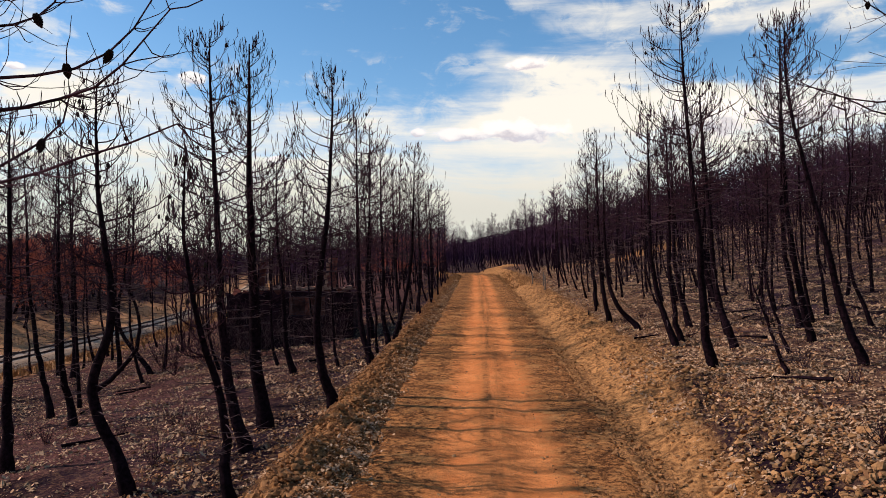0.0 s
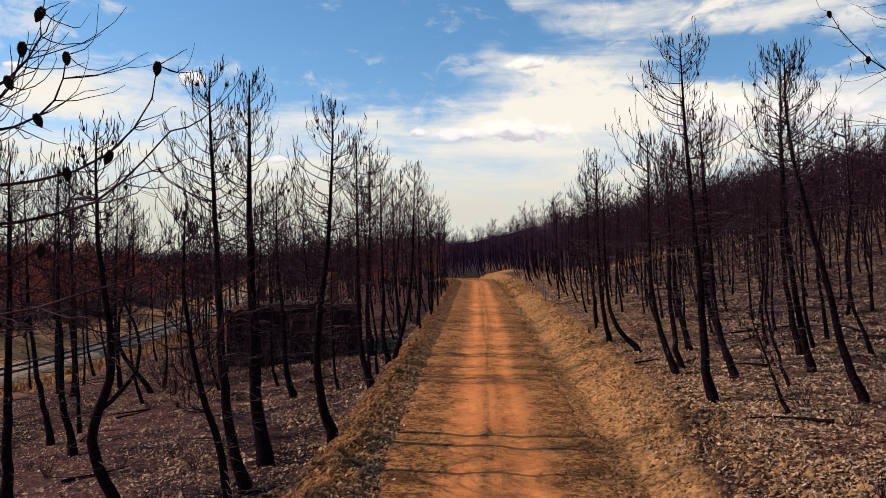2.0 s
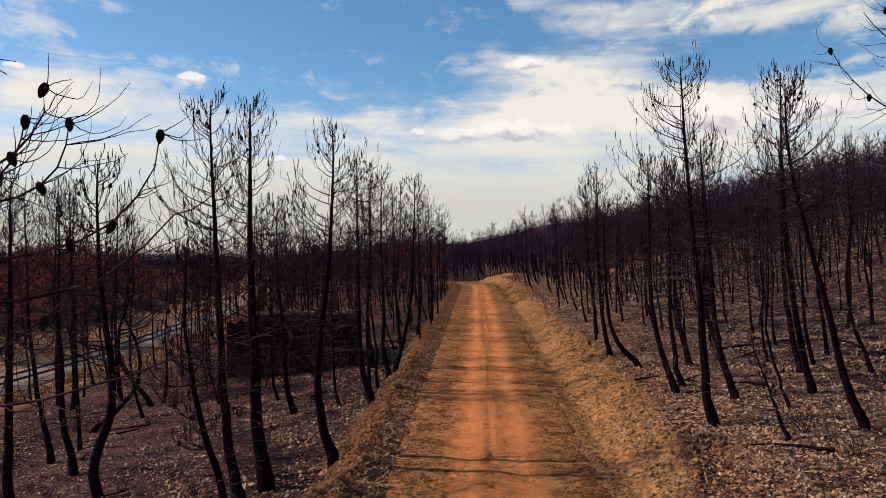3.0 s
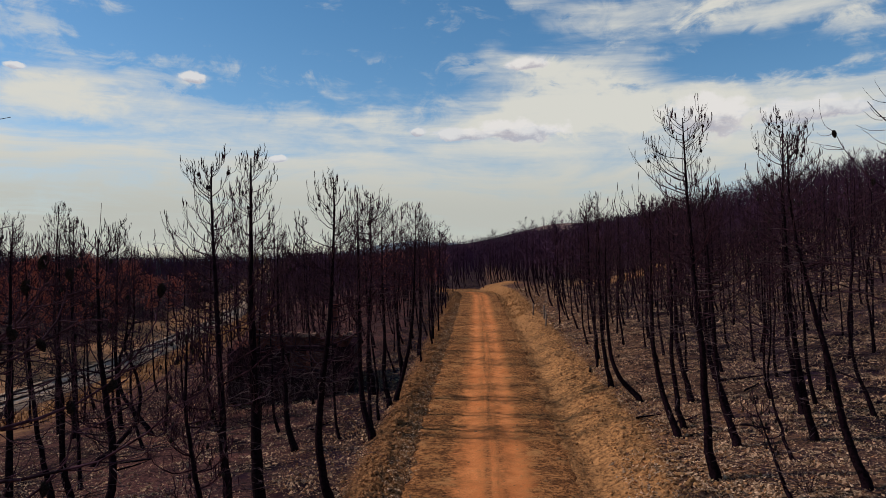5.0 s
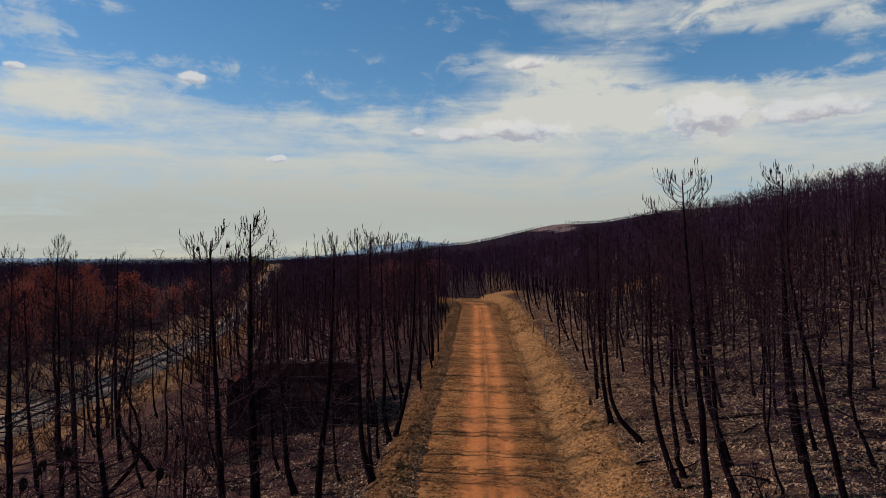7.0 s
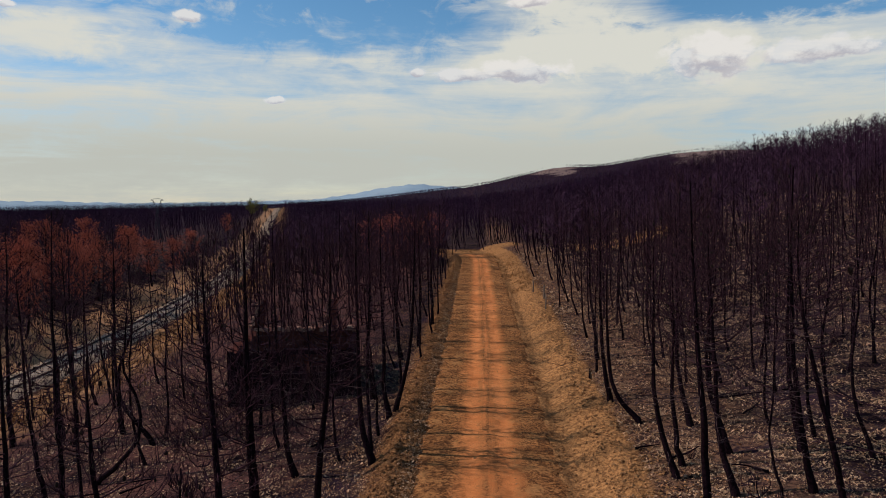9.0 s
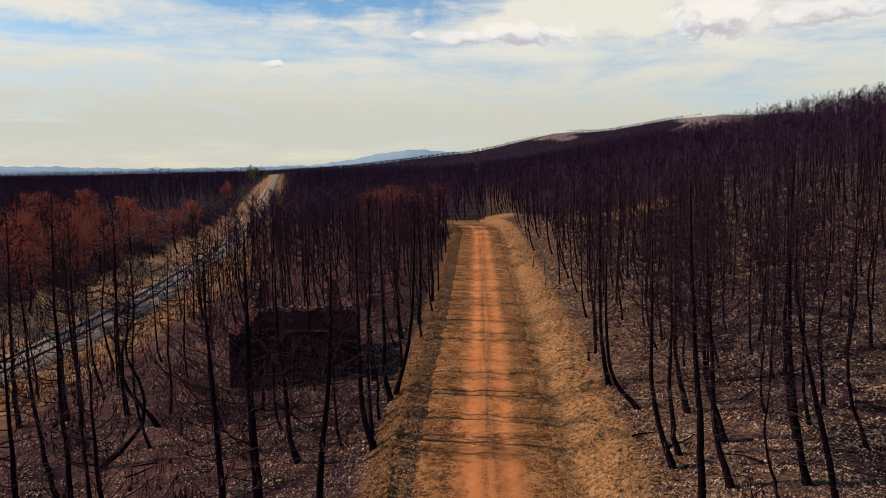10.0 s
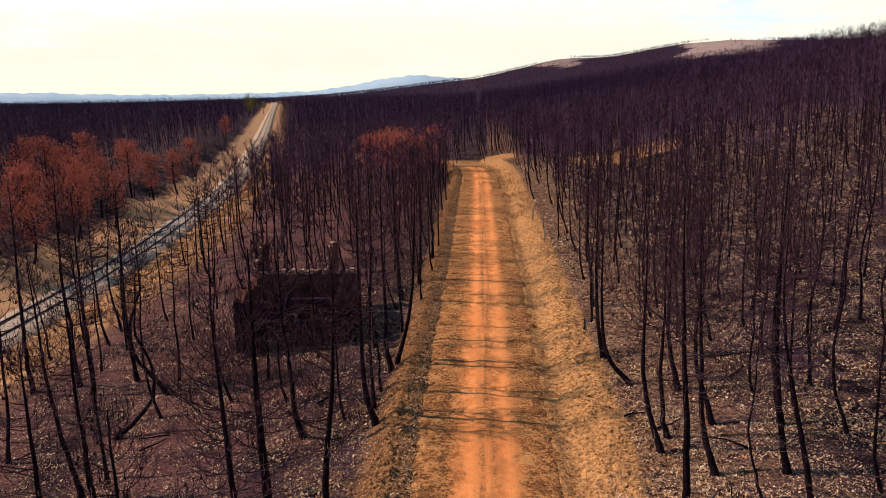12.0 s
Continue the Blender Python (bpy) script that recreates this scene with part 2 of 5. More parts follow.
def road_material():
    m, n, bsdf = material("red_dirt_track")
    at = n.add("ShaderNodeNewGeometry").outputs["Position"]
    uv = n.uv("across")
    grain, mid, big = n.noise(at, 22.0, 6.0, 0.7), n.noise(at, 1.6, 5.0, 0.65), n.noise(at, 0.22, 4.0)
    coarse = n.noise(at, 7.5, 5.0, 0.75)
    long = n.noise(n.add("ShaderNodeMapping", Vector=at, Scale=(3.0, 0.12, 1.0)).outputs[0], 1.4, 4.0)
    u = n.math("ADD", uv.outputs[0], n.math("MULTIPLY", n.math("SUBTRACT", n.math("ADD", n.math("MULTIPLY", mid, 0.6), n.math("MULTIPLY", coarse, 0.4)), 0.5), 1.9))
    au = n.math("ABSOLUTE", u)
    side = n.mix(n.step(n.math("ADD", n.math("MULTIPLY", coarse, 0.6), n.math("MULTIPLY", grain, 0.4)), 0.43, 0.57), (0.095, 0.036, 0.014), (0.50, 0.200, 0.064))
    red = n.mix(n.step(n.math("ADD", n.math("MULTIPLY", mid, 0.6), n.math("MULTIPLY", big, 0.4)), 0.35, 0.65), (0.58, 0.175, 0.050), (0.79, 0.275, 0.084))
    red = n.mix(n.math("MULTIPLY", n.step(grain, 0.52, 0.68), 0.65), red, (0.24, 0.080, 0.026))
    red = n.mix(n.math("MULTIPLY", n.step(n.noise(at, 0.6, 5.0, 0.65), 0.50, 0.68), 0.55), red, n.mix(coarse, (0.24, 0.078, 0.025), (0.46, 0.165, 0.055)))
    # the shoulders are blotched with packed soil, dark needles and sand
    blotch = n.noise(at, 0.95, 6.0, 0.7, 0.6)
    side = n.mix(n.math("MULTIPLY", n.step(blotch, 0.50, 0.62), 0.65), side, (0.075, 0.029, 0.013))
    side = n.mix(n.math("MULTIPLY", n.math("SUBTRACT", 1.0, n.step(blotch, 0.36, 0.46)), 0.6), side, (0.52, 0.235, 0.082))
    track = n.band(au, 0.10, 0.45, 0.74, 1.36)
    middle = n.math("SUBTRACT", 1.0, n.step(au, 0.08, 0.42))
    col = n.mix(track, side, red)
    col = n.mix(n.math("MULTIPLY", middle, n.step(n.math("ADD", n.math("MULTIPLY", long, 0.6), n.math("MULTIPLY", mid, 0.4)), 0.40, 0.62)), n.mix(middle, col, red), n.mix(n.step(coarse, 0.42, 0.58), (0.16, 0.060, 0.022), (0.44, 0.165, 0.054)))
    pebbles = n.step(n.noise(at, 38.0, 2.0), 0.70, 0.76)
    col = n.mix(n.math("MULTIPLY", pebbles, 0.8), col, (0.66, 0.45, 0.27))
    finish(n, bsdf, col, 0.93, n.math("ADD", n.math("MULTIPLY", grain, 0.7), n.math("MULTIPLY", mid, 0.8)), 0.06)
    return m


def plain_material(name, a, b, scale, rough=0.9, depth=0.01, per_island=0.0, per_object=0.0):
    """Two-tone surface with grain, and a shade of its own for each loose piece."""
    m, n, bsdf = material(name)
    at = n.add("ShaderNodeTexCoord").outputs["Object"]
    f = n.noise(at, scale, 5.0, 0.65)
    col = n.mix(n.step(f, 0.3, 0.7), a, b)
    if per_island:
        r = n.add("ShaderNodeNewGeometry").outputs["Random Per Island"]
        col = n.mix(n.math("MULTIPLY", r, per_island), col, tuple(x * 0.18 for x in a))
    if per_object:
        r = n.add("ShaderNodeObjectInfo").outputs["Random"]
        col = n.mix(n.math("MULTIPLY", r, per_object), col, tuple(x * 0.35 for x in a))
    finish(n, bsdf, col, rough, f, depth)
    return m


GROUND, ROAD = ground_material(), road_material()
BARK = plain_material("charred_bark", (0.0023, 0.0012, 0.0017), (0.022, 0.0104, 0.0142), 14.0, 0.8, 0.02, per_object=0.4)
DEADWOOD = plain_material("bleached_dead_branches", (0.010, 0.0055, 0.0064), (0.145, 0.090, 0.088), 4.0, 0.75, 0.004, per_object=0.3)
TWIG = plain_material("scorched_twigs", (0.010, 0.0045, 0.0062), (0.086, 0.037, 0.047), 6.0, 0.75, 0.004, per_object=0.4)
CONE = plain_material("charred_cones", (0.012, 0.009, 0.008), (0.04, 0.028, 0.022), 60.0, 0.8, 0.01)
FAR_WOOD = plain_material("far_burnt_wood", (0.028, 0.0124, 0.0225), (0.110, 0.049, 0.083), 0.2, 0.85, 0.0, per_island=0.5)
DISTANT = plain_material("distant_burnt_wood", (0.021, 0.0084, 0.0192), (0.063, 0.0257, 0.055), 0.05, 0.9, 0.0, per_island=0.4)
FAR_STEM = plain_material("far_charred_stems", (0.0055, 0.0024, 0.0040), (0.026, 0.0110, 0.0180), 0.3, 0.85, 0.0, per_island=0.4)
# burnt wood made paler and bluer, with the distance haze in its colour
HILL_WOOD = plain_material("haze_tinted_hill_wood", (0.044, 0.027, 0.050), (0.095, 0.058, 0.098), 0.02, 0.9, 0.0, per_island=0.4)
RUST = plain_material("scorched_needles", (0.47, 0.128, 0.078), (0.70, 0.215, 0.125), 1.4, 0.8, 0.0, per_island=0.25, per_object=0.3)
LITTER = plain_material("dry_flakes", (0.74, 0.47, 0.28), (0.46, 0.245, 0.125), 5.0, 0.85, 0.004, per_island=0.85)
LEAF = plain_material("curled_brown_leaves", (0.60, 0.29, 0.125), (0.26, 0.10, 0.044), 5.0, 0.85, 0.004, per_island=0.95)
CLOD = plain_material("ochre_clods", (0.46, 0.235, 0.098), (0.22, 0.105, 0.044), 8.0, 0.92, 0.01, per_island=0.42)
HEAP = plain_material("dark_brown_clods", (0.46, 0.215, 0.086), (0.21, 0.093, 0.038), 8.0, 0.92, 0.01, per_island=0.5)
GRASS = plain_material("dry_grass", (0.42, 0.21, 0.082), (0.25, 0.12, 0.046), 2.0, 0.85, 0.0, per_island=0.5)
GREEN = plain_material("yellow_green_leaves", (0.30, 0.24, 0.035), (0.16, 0.15, 0.03), 1.0, 0.8, 0.0, per_island=0.5)
STEEL = plain_material("rusty_rail_steel", (0.035, 0.024, 0.020), (0.09, 0.055, 0.04), 3.0, 0.6, 0.002)
BALLAST = plain_material("grey_ballast", (0.44, 0.295, 0.190), (0.26, 0.165, 0.10), 6.0, 0.9, 0.03)
SLEEPER = plain_material("concrete_sleepers", (0.35, 0.275, 0.215), (0.24, 0.18, 0.14), 4.0, 0.85, 0.004)
BRICK = plain_material("old_brick", (0.070, 0.021, 0.016), (0.25, 0.080, 0.055), 3.0, 0.9, 0.01, per_object=0.7)
DARK_MASONRY = plain_material("near_black_masonry", (0.0055, 0.0026, 0.0038), (0.030, 0.0125, 0.0175), 1.3, 0.9, 0.02)
# puts sunlight into the piers' left edges; also the back wall's pale top course
PALE_EDGE = plain_material("pale_wall_edges", (0.44, 0.25, 0.17), (0.22, 0.10, 0.065), 2.0, 0.9, 0.01)
GALVANISED = plain_material("dull_galvanised_steel", (0.05, 0.055, 0.06), (0.03, 0.03, 0.035), 2.0, 0.6, 0.0)
POST = plain_material("grey_wooden_posts", (0.10, 0.075, 0.06), (0.2, 0.15, 0.11), 9.0, 0.9, 0.005)
# the pale blue is distance haze mixed into the hills' colour
FAR_HILL = plain_material("haze_blue_hills", (0.27, 0.36, 0.41), (0.34, 0.42, 0.45), 0.004, 1.0, 0.0)


# ---- the lie of the land ----
def road_x(y):
    """Centre line of the dirt track."""
    y = np.asarray(y, float)
    return np.interp(y, (-60, 50, 104, 112, 118, 124, 5000), (0.5, 0.5, 0.15, -0.3, -1.6, -3.2, -3.2))


WIDER_LEFT, WIDER_RIGHT = 0.35, 0.25   # the track's shoulders widen from 12 m to 26 m on


def widening(y):
    return np.clip((np.asarray(y, float) - 12) / 14, 0, 1)


def across(u, y):
    """World x of the place u metres aside of the track's centre line, in widths of its narrow stretch."""
    u, w_ = np.asarray(u, float), widening(y)
    return road_x(y) + u + w_ * (WIDER_RIGHT * np.clip(u - 1, 0, 1) - WIDER_LEFT * np.clip(-u - 1, 0, 1))


def lane(x, y):
    """The inverse of across."""
    d, w_ = np.asarray(x, float) - road_x(y), widening(y)
    a, b = WIDER_RIGHT * w_, WIDER_LEFT * w_
    right = np.where(d > 2 + a, d - a, (d + a) / (1 + a))
    left = np.where(d < -2 - b, d + b, (d - b) / (1 + b))
    return np.where(d > 1, right, np.where(d < -1, left, d))


def road_z(y):
    return np.interp(y, (-4000, -60, 10, 28, 40, 48, 62, 88, 120, 200, 400, 700, 1500, 4800),
                     (-1, -0.4, 0.0, 0.05, 0.38, 0.62, 1.0, 1.65, 2.1, 3.6, 8.0, 13.5, 20.0, 5.0))


RAIL_Y = (-400, 0, 30, 47, 56, 70, 85, 101, 126, 190, 263, 414, 600, 900)
RAIL_X = (-40, -32.5, -32.4, -33.0, -33.8, -35.5, -38.0, -41.0, -45.6, -61, -80, -121, -171, -252)


def rail_x(y):
    return np.interp(y, RAIL_Y, RAIL_X)


def rail_z(y):
    return np.interp(y, (-400, 40, 75, 130, 190, 263, 414, 600, 900, 5000), (-3.2, -3.1, -3.05, -2.95, -2.0, 0.0, 4.0, 8.5, 15.0, 15.0))


def rail_d(x, y):
    """Distance from the railway's centre line, positive on the track's side."""
    return (np.asarray(x, float) - rail_x(y)) * np.interp(y, (60, 110), (0.99, 0.97))


def ground_z(x, y):
    x, y = np.asarray(x, float), np.asarray(y, float)
    u = lane(x, y)
    cross = np.interp(u, (-4000, -1500, -600, -300, -60, -41, -28, -16, -7, -4.3, -3.75, -3.2, -2.7, -2.2, 2.3, 2.65, 3.0, 3.6, 4.4, 6, 9, 20, 60, 110, 160, 220, 300, 400, 1000, 4000),
                      (-30, -22, -14, -7, -2.4, -2.2, -2.6, -1.95, -0.75, -0.5, -0.12, 0.18, 0.10, -0.05, -0.02, -0.1, -0.03, 0.3, 0.6, 0.8, 1.1, 2.2, 8.0, 10.5, 15, 24, 40, 56, 66, 70))
    # the wooded slope is steepest beside the track and flattens further on
    steep = np.interp(u, (20, 30, 60, 110, 160, 220, 300, 400, 1000), (0.0, 1.4, 4.2, 10.0, 12.5, 12.5, 9.0, 4.0, 0.0))
    z = road_z(y) + cross + steep * np.clip((560 - y) / 360, 0, 1) * np.clip((y + 20) / 80, 0, 1)
    z = z + np.clip((y - 350) / 600, 0, 1) * (45 * np.exp(-0.5 * (((x - 420) / 340) ** 2 + ((y - 1470) / 290) ** 2)) + 16 * np.exp(-0.5 * (((x + 20) / 150) ** 2 + ((y - 1500) / 300) ** 2))
                                                + 16 * np.exp(-0.5 * (((x - 150) / 50) ** 2 + ((y - 1500) / 200) ** 2)))
    # the railway's cutting
    d = rail_d(x, y)
    near = np.clip((700 - y) / 80, 0, 1) * np.clip((y + 300) / 80, 0, 1)
    bed = rail_z(y) - 0.45 - 0.7 * np.clip((y - 120) / 60, 0, 1)
    hump = 0.30 + 0.16 * np.sin(y * 0.21) + 0.09 * np.sin(y * 0.53 + 1.0)
    far_side = np.where(d < -2.8, bed + np.clip(-d - 2.6, 0, 5) * hump - np.clip(-d - 8.5, 0, 5) * hump * 0.7, bed)
    side = np.where(d > 2.6, bed + np.clip(d - 2.6, 0, 30) * 0.16, far_side)
    k = np.where(d < 0, np.clip((13 + d) / 5, 0, 1), np.clip((16 - d) / 9, 0, 1)) * near
    k = k * k * (3 - 2 * k)
    return z * (1 - k) + side * k


# ---- ground and track ----
def mesh_object(name, verts, faces, mat, uvs=(), smooth=False):
    me = bpy.data.meshes.new(name)
    verts, faces = np.asarray(verts, np.float32), np.asarray(faces, np.int32)
    k = faces.shape[1]
    me.vertices.add(len(verts))
    me.vertices.foreach_set("co", verts.ravel())
    me.loops.add(faces.size)
    me.loops.foreach_set("vertex_index", faces.ravel())
    me.polygons.add(len(faces))
    me.polygons.foreach_set("loop_start", np.arange(0, faces.size, k, dtype=np.int32))
    me.polygons.foreach_set("loop_total", np.full(len(faces), k, np.int32))
    me.polygons.foreach_set("use_smooth", np.full(len(faces), smooth))
    for uv_name, uv in uvs:
        layer = me.uv_layers.new(name=uv_name)
        layer.data.foreach_set("uv", np.asarray(uv, np.float32)[faces.ravel()].ravel())
    me.update()
    me.validate()
    me.materials.append(mat)
    return new(name, me)


def grid_faces(nx, ny):
    i = np.arange(nx - 1)[None, :] + nx * np.arange(ny - 1)[:, None]
    return np.stack([i, i + 1, i + 1 + nx, i + nx], -1).reshape(-1, 4)


def spread(inner, outer, steps):
    """Ever wider steps from inner to outer."""
    return inner + (outer - inner) * (np.linspace(0, 1, steps + 1)[1:] ** 3.2)


def lumps(x, y, size, seed):
    """Smooth unevenness of about one unit, from a few crossed waves."""
    r = np.random.RandomState(seed)
    z = np.zeros_like(x)
    for _ in range(9):
        a, k, p = r.uniform(0, 6.28), r.uniform(0.6, 1.7) / size, r.uniform(0, 6.28)
        z = z + np.sin(6.28 * k * (x * np.cos(a) + y * np.sin(a)) + p + 1.3 * np.sin(2.1 * k * (x * np.sin(a) - y * np.cos(a))))
    return z / 5.0


def surface_z(x, y):
    """The ground with its small unevenness near the track: clods on the berm, lumps on the bank."""
    x, y = np.asarray(x, float), np.asarray(y, float)
    u = lane(x, y)
    near = np.clip((90 - y) / 40, 0, 1) * np.clip((40 - np.abs(x)) / 20, 0, 1)
    off_track = np.clip((np.abs(u) - 2.3) / 0.3, 0, 1)
    z = 0.05 * lumps(x, y, 2.2, 3) + 0.035 * lumps(x, y, 0.7, 4) * off_track
    z = z + np.exp(-((u + 3.15) / 0.75) ** 2) * (0.13 * lumps(x, y, 1.0, 5) + 0.11 * lumps(x, y, 0.5, 6) - 0.02)
    z = z + np.exp(-((u - 4.2) / 1.2) ** 2) * (0.08 * lumps(x, y, 1.1, 7) + 0.07 * lumps(x, y, 0.55, 8))
    return ground_z(x, y) + near * z


gx = np.concatenate([-spread(186, 4300, 24)[::-1], np.arange(-186, -60, 1.5), np.arange(-60, -9, 0.8), np.arange(-9, 14, 0.2), np.arange(14, 60, 0.9), spread(60, 4300, 34)])
gy = np.concatenate([-spread(12, 1500, 14)[::-1], np.arange(-12, 7, 0.8), np.arange(7, 45, 0.22), np.arange(45, 75, 0.4), np.arange(75, 160, 1.0), spread(160, 4500, 70)])
X, Y = np.meshgrid(gx, gy)
Z = surface_z(X, Y)
U, D = lane(X, Y), rail_d(X, Y)
Z += np.clip((Y - 60) / 100, 0, 1) * 0.15 * lumps(X, Y, 14, 9)
Z += 0.55 * np.exp(-(((X - 5.5) / 3.5) ** 2 + ((Y - 121.0) / 6.0) ** 2)) + 0.14 * lumps(X, Y, 2.6, 22) * np.exp(-((X / 8) ** 2 + ((Y - 121.0) / 5.0) ** 2))
Z -= 0.12 * (np.abs(U) < 2.2) * (Y > -40) * (Y < 118)
ground = mesh_object("ground", np.stack([X, Y, Z], -1).reshape(-1, 3), grid_faces(len(gx), len(gy)), GROUND,
                     (("across", np.stack([U, Y], -1).reshape(-1, 2)), ("rail", np.stack([D, Y], -1).reshape(-1, 2))), True)
tagged(ground, "burnt forest soil, ash-grey with ochre banks and dry litter", "ground", kind="structure")

ru = np.concatenate([np.linspace(-2.75, -1.3, 9), np.linspace(-1.15, 1.15, 24), np.linspace(1.3, 2.75, 9)])
ry = np.concatenate([np.arange(-38, 8, 0.8), np.arange(8, 60, 0.16), np.arange(60, 119.6, 0.5)])
RU, RY = np.meshgrid(ru, ry)
RX = across(RU, RY)
ruts = -0.035 * np.exp(-((np.abs(RU) - 0.72) / 0.28) ** 2) + 0.02 * np.exp(-(RU / 0.3) ** 2)
RZ = road_z(RY) + 0.02 + ruts - 0.30 * np.clip((np.abs(RU) - 2.12 + 0.20 * lumps(RX, RY, 1.5, 23) + 0.08 * lumps(RX, RY, 0.5, 24)) / 0.5, 0, 1) ** 1.5
RZ -= 0.45 * np.clip((RY - 114.5 + 1.6 * lumps(RX, RY, 3.0, 21)) / 5, 0, 1) ** 1.5
RZ += 0.02 * lumps(RX, RY, 2.2, 3) + 0.012 * lumps(RX, RY, 0.5, 11) * np.clip(np.abs(RU) - 0.6, 0.2, 1)
road = mesh_object("road", np.stack([RX, RY, RZ], -1).reshape(-1, 3), grid_faces(len(ru), len(ry)), ROAD,
                   (("across", np.stack([RU, RY], -1).reshape(-1, 2)),), True)
tagged(road, "red dirt track with two worn wheel ruts", "dirt road", kind="structure")


# ---- burnt pines ----
def tubes(P, R, sides):
    """Tapered tubes along m lines of n points: vertices and four-cornered faces."""
    m, n, _ = P.shape
    T = np.gradient(P, axis=1)
    T /= np.linalg.norm(T, axis=2, keepdims=True) + 1e-9
    ref = np.where(np.abs(T.mean(1))[:, 2:3] < 0.8, np.array([[0.0, 0.0, 1.0]]), np.array([[1.0, 0.0, 0.0]]))[:, None, :]
    A = np.cross(T, np.broadcast_to(ref, T.shape))
    A /= np.linalg.norm(A, axis=2, keepdims=True) + 1e-9
    B = np.cross(T, A)
    a = 2 * np.pi * np.arange(sides) / sides
    V = P[:, :, None] + R[:, :, None, None] * (np.cos(a)[None, None, :, None] * A[:, :, None] + np.sin(a)[None, None, :, None] * B[:, :, None])
    i = np.arange(m)[:, None, None] * n * sides + np.arange(n - 1)[None, :, None] * sides
    k = np.arange(sides)[None, None, :]
    k2 = (k + 1) % sides
    F = np.stack([i + k, i + k2, i + sides + k2, i + sides + k], -1).reshape(-1, 4)
    return V.reshape(-1, 3), F


def blades(P, width):
    """Slender three-cornered slips from the first to the last of each pair of points."""
    side = np.cross(P[:, 1] - P[:, 0], np.random.RandomState(7).normal(0, 1, (len(P), 3)))
    side *= width / (np.linalg.norm(side, axis=1, keepdims=True) + 1e-9)
    V = np.stack([P[:, 0] - side, P[:, 0] + side, P[:, 1], P[:, 1]], 1)
    V[:, 3] -= side * 0.3
    return V.reshape(-1, 3), np.arange(4 * len(P)).reshape(-1, 4)


def joined(pieces):
    vs, fs, base = [], [], 0
    for v, f in pieces:
        vs.append(v)
        fs.append(f + base)
        base += len(v)
    return np.concatenate(vs), np.concatenate(fs)


def sprays(r, start, az, a0, a1, length, n, ease=1.0):
    """Lines that leave start at an angle a0 from upright and bend to a1."""
    t = np.linspace(0, 1, n - 1)[None, :] ** ease
    a = a0[:, None] + (a1 - a0)[:, None] * t + r.normal(0, 0.10, (len(az), n - 1))
    z = az[:, None] + np.cumsum(r.normal(0, 0.12, (len(az), n - 1)), 1)
    step = np.stack([np.sin(a) * np.cos(z), np.sin(a) * np.sin(z), np.cos(a)], -1) * (length / (n - 1))[:, None, None]
    return np.concatenate([start[:, None], start[:, None] + np.cumsum(step, 1)], 1)


def stem_line(r, height, lean, n, wobble=0.06, bow=0.0, bends=()):
    """Centre line of a trunk: a sweep at the foot and a lean, or bends given as (height, aside)."""
    h = np.linspace(0, 1, n) ** 1.15
    k = r.uniform(0.05, 1.0)
    g = (1 - k) * h ** 0.85 + k * (1 - np.exp(-6.0 * h) * np.cos(5.0 * h))
    P = np.stack([lean[0] * g, lean[1] * g, h * height], -1)
    P[1:-1, :2] += np.cumsum(r.normal(0, wobble * 0.8, (n - 2, 2)), 0) * np.linspace(1, 0.1, n - 2)[:, None]
    P[:, 0] += bow * np.sin(np.pi * np.clip(h / 0.62, 0, 1))
    if bends:
        zb, xb = np.array([(0.0, 0.0)] + list(bends)).T
        fine = np.linspace(0, height, 80)
        soft = np.convolve(np.pad(np.interp(fine, zb, xb), 3, "edge"), np.ones(7) / 7, "valid")
        P[:, 0] = np.interp(P[:, 2], fine, soft - soft[0])
    P[0, 2] = -0.25
    return P


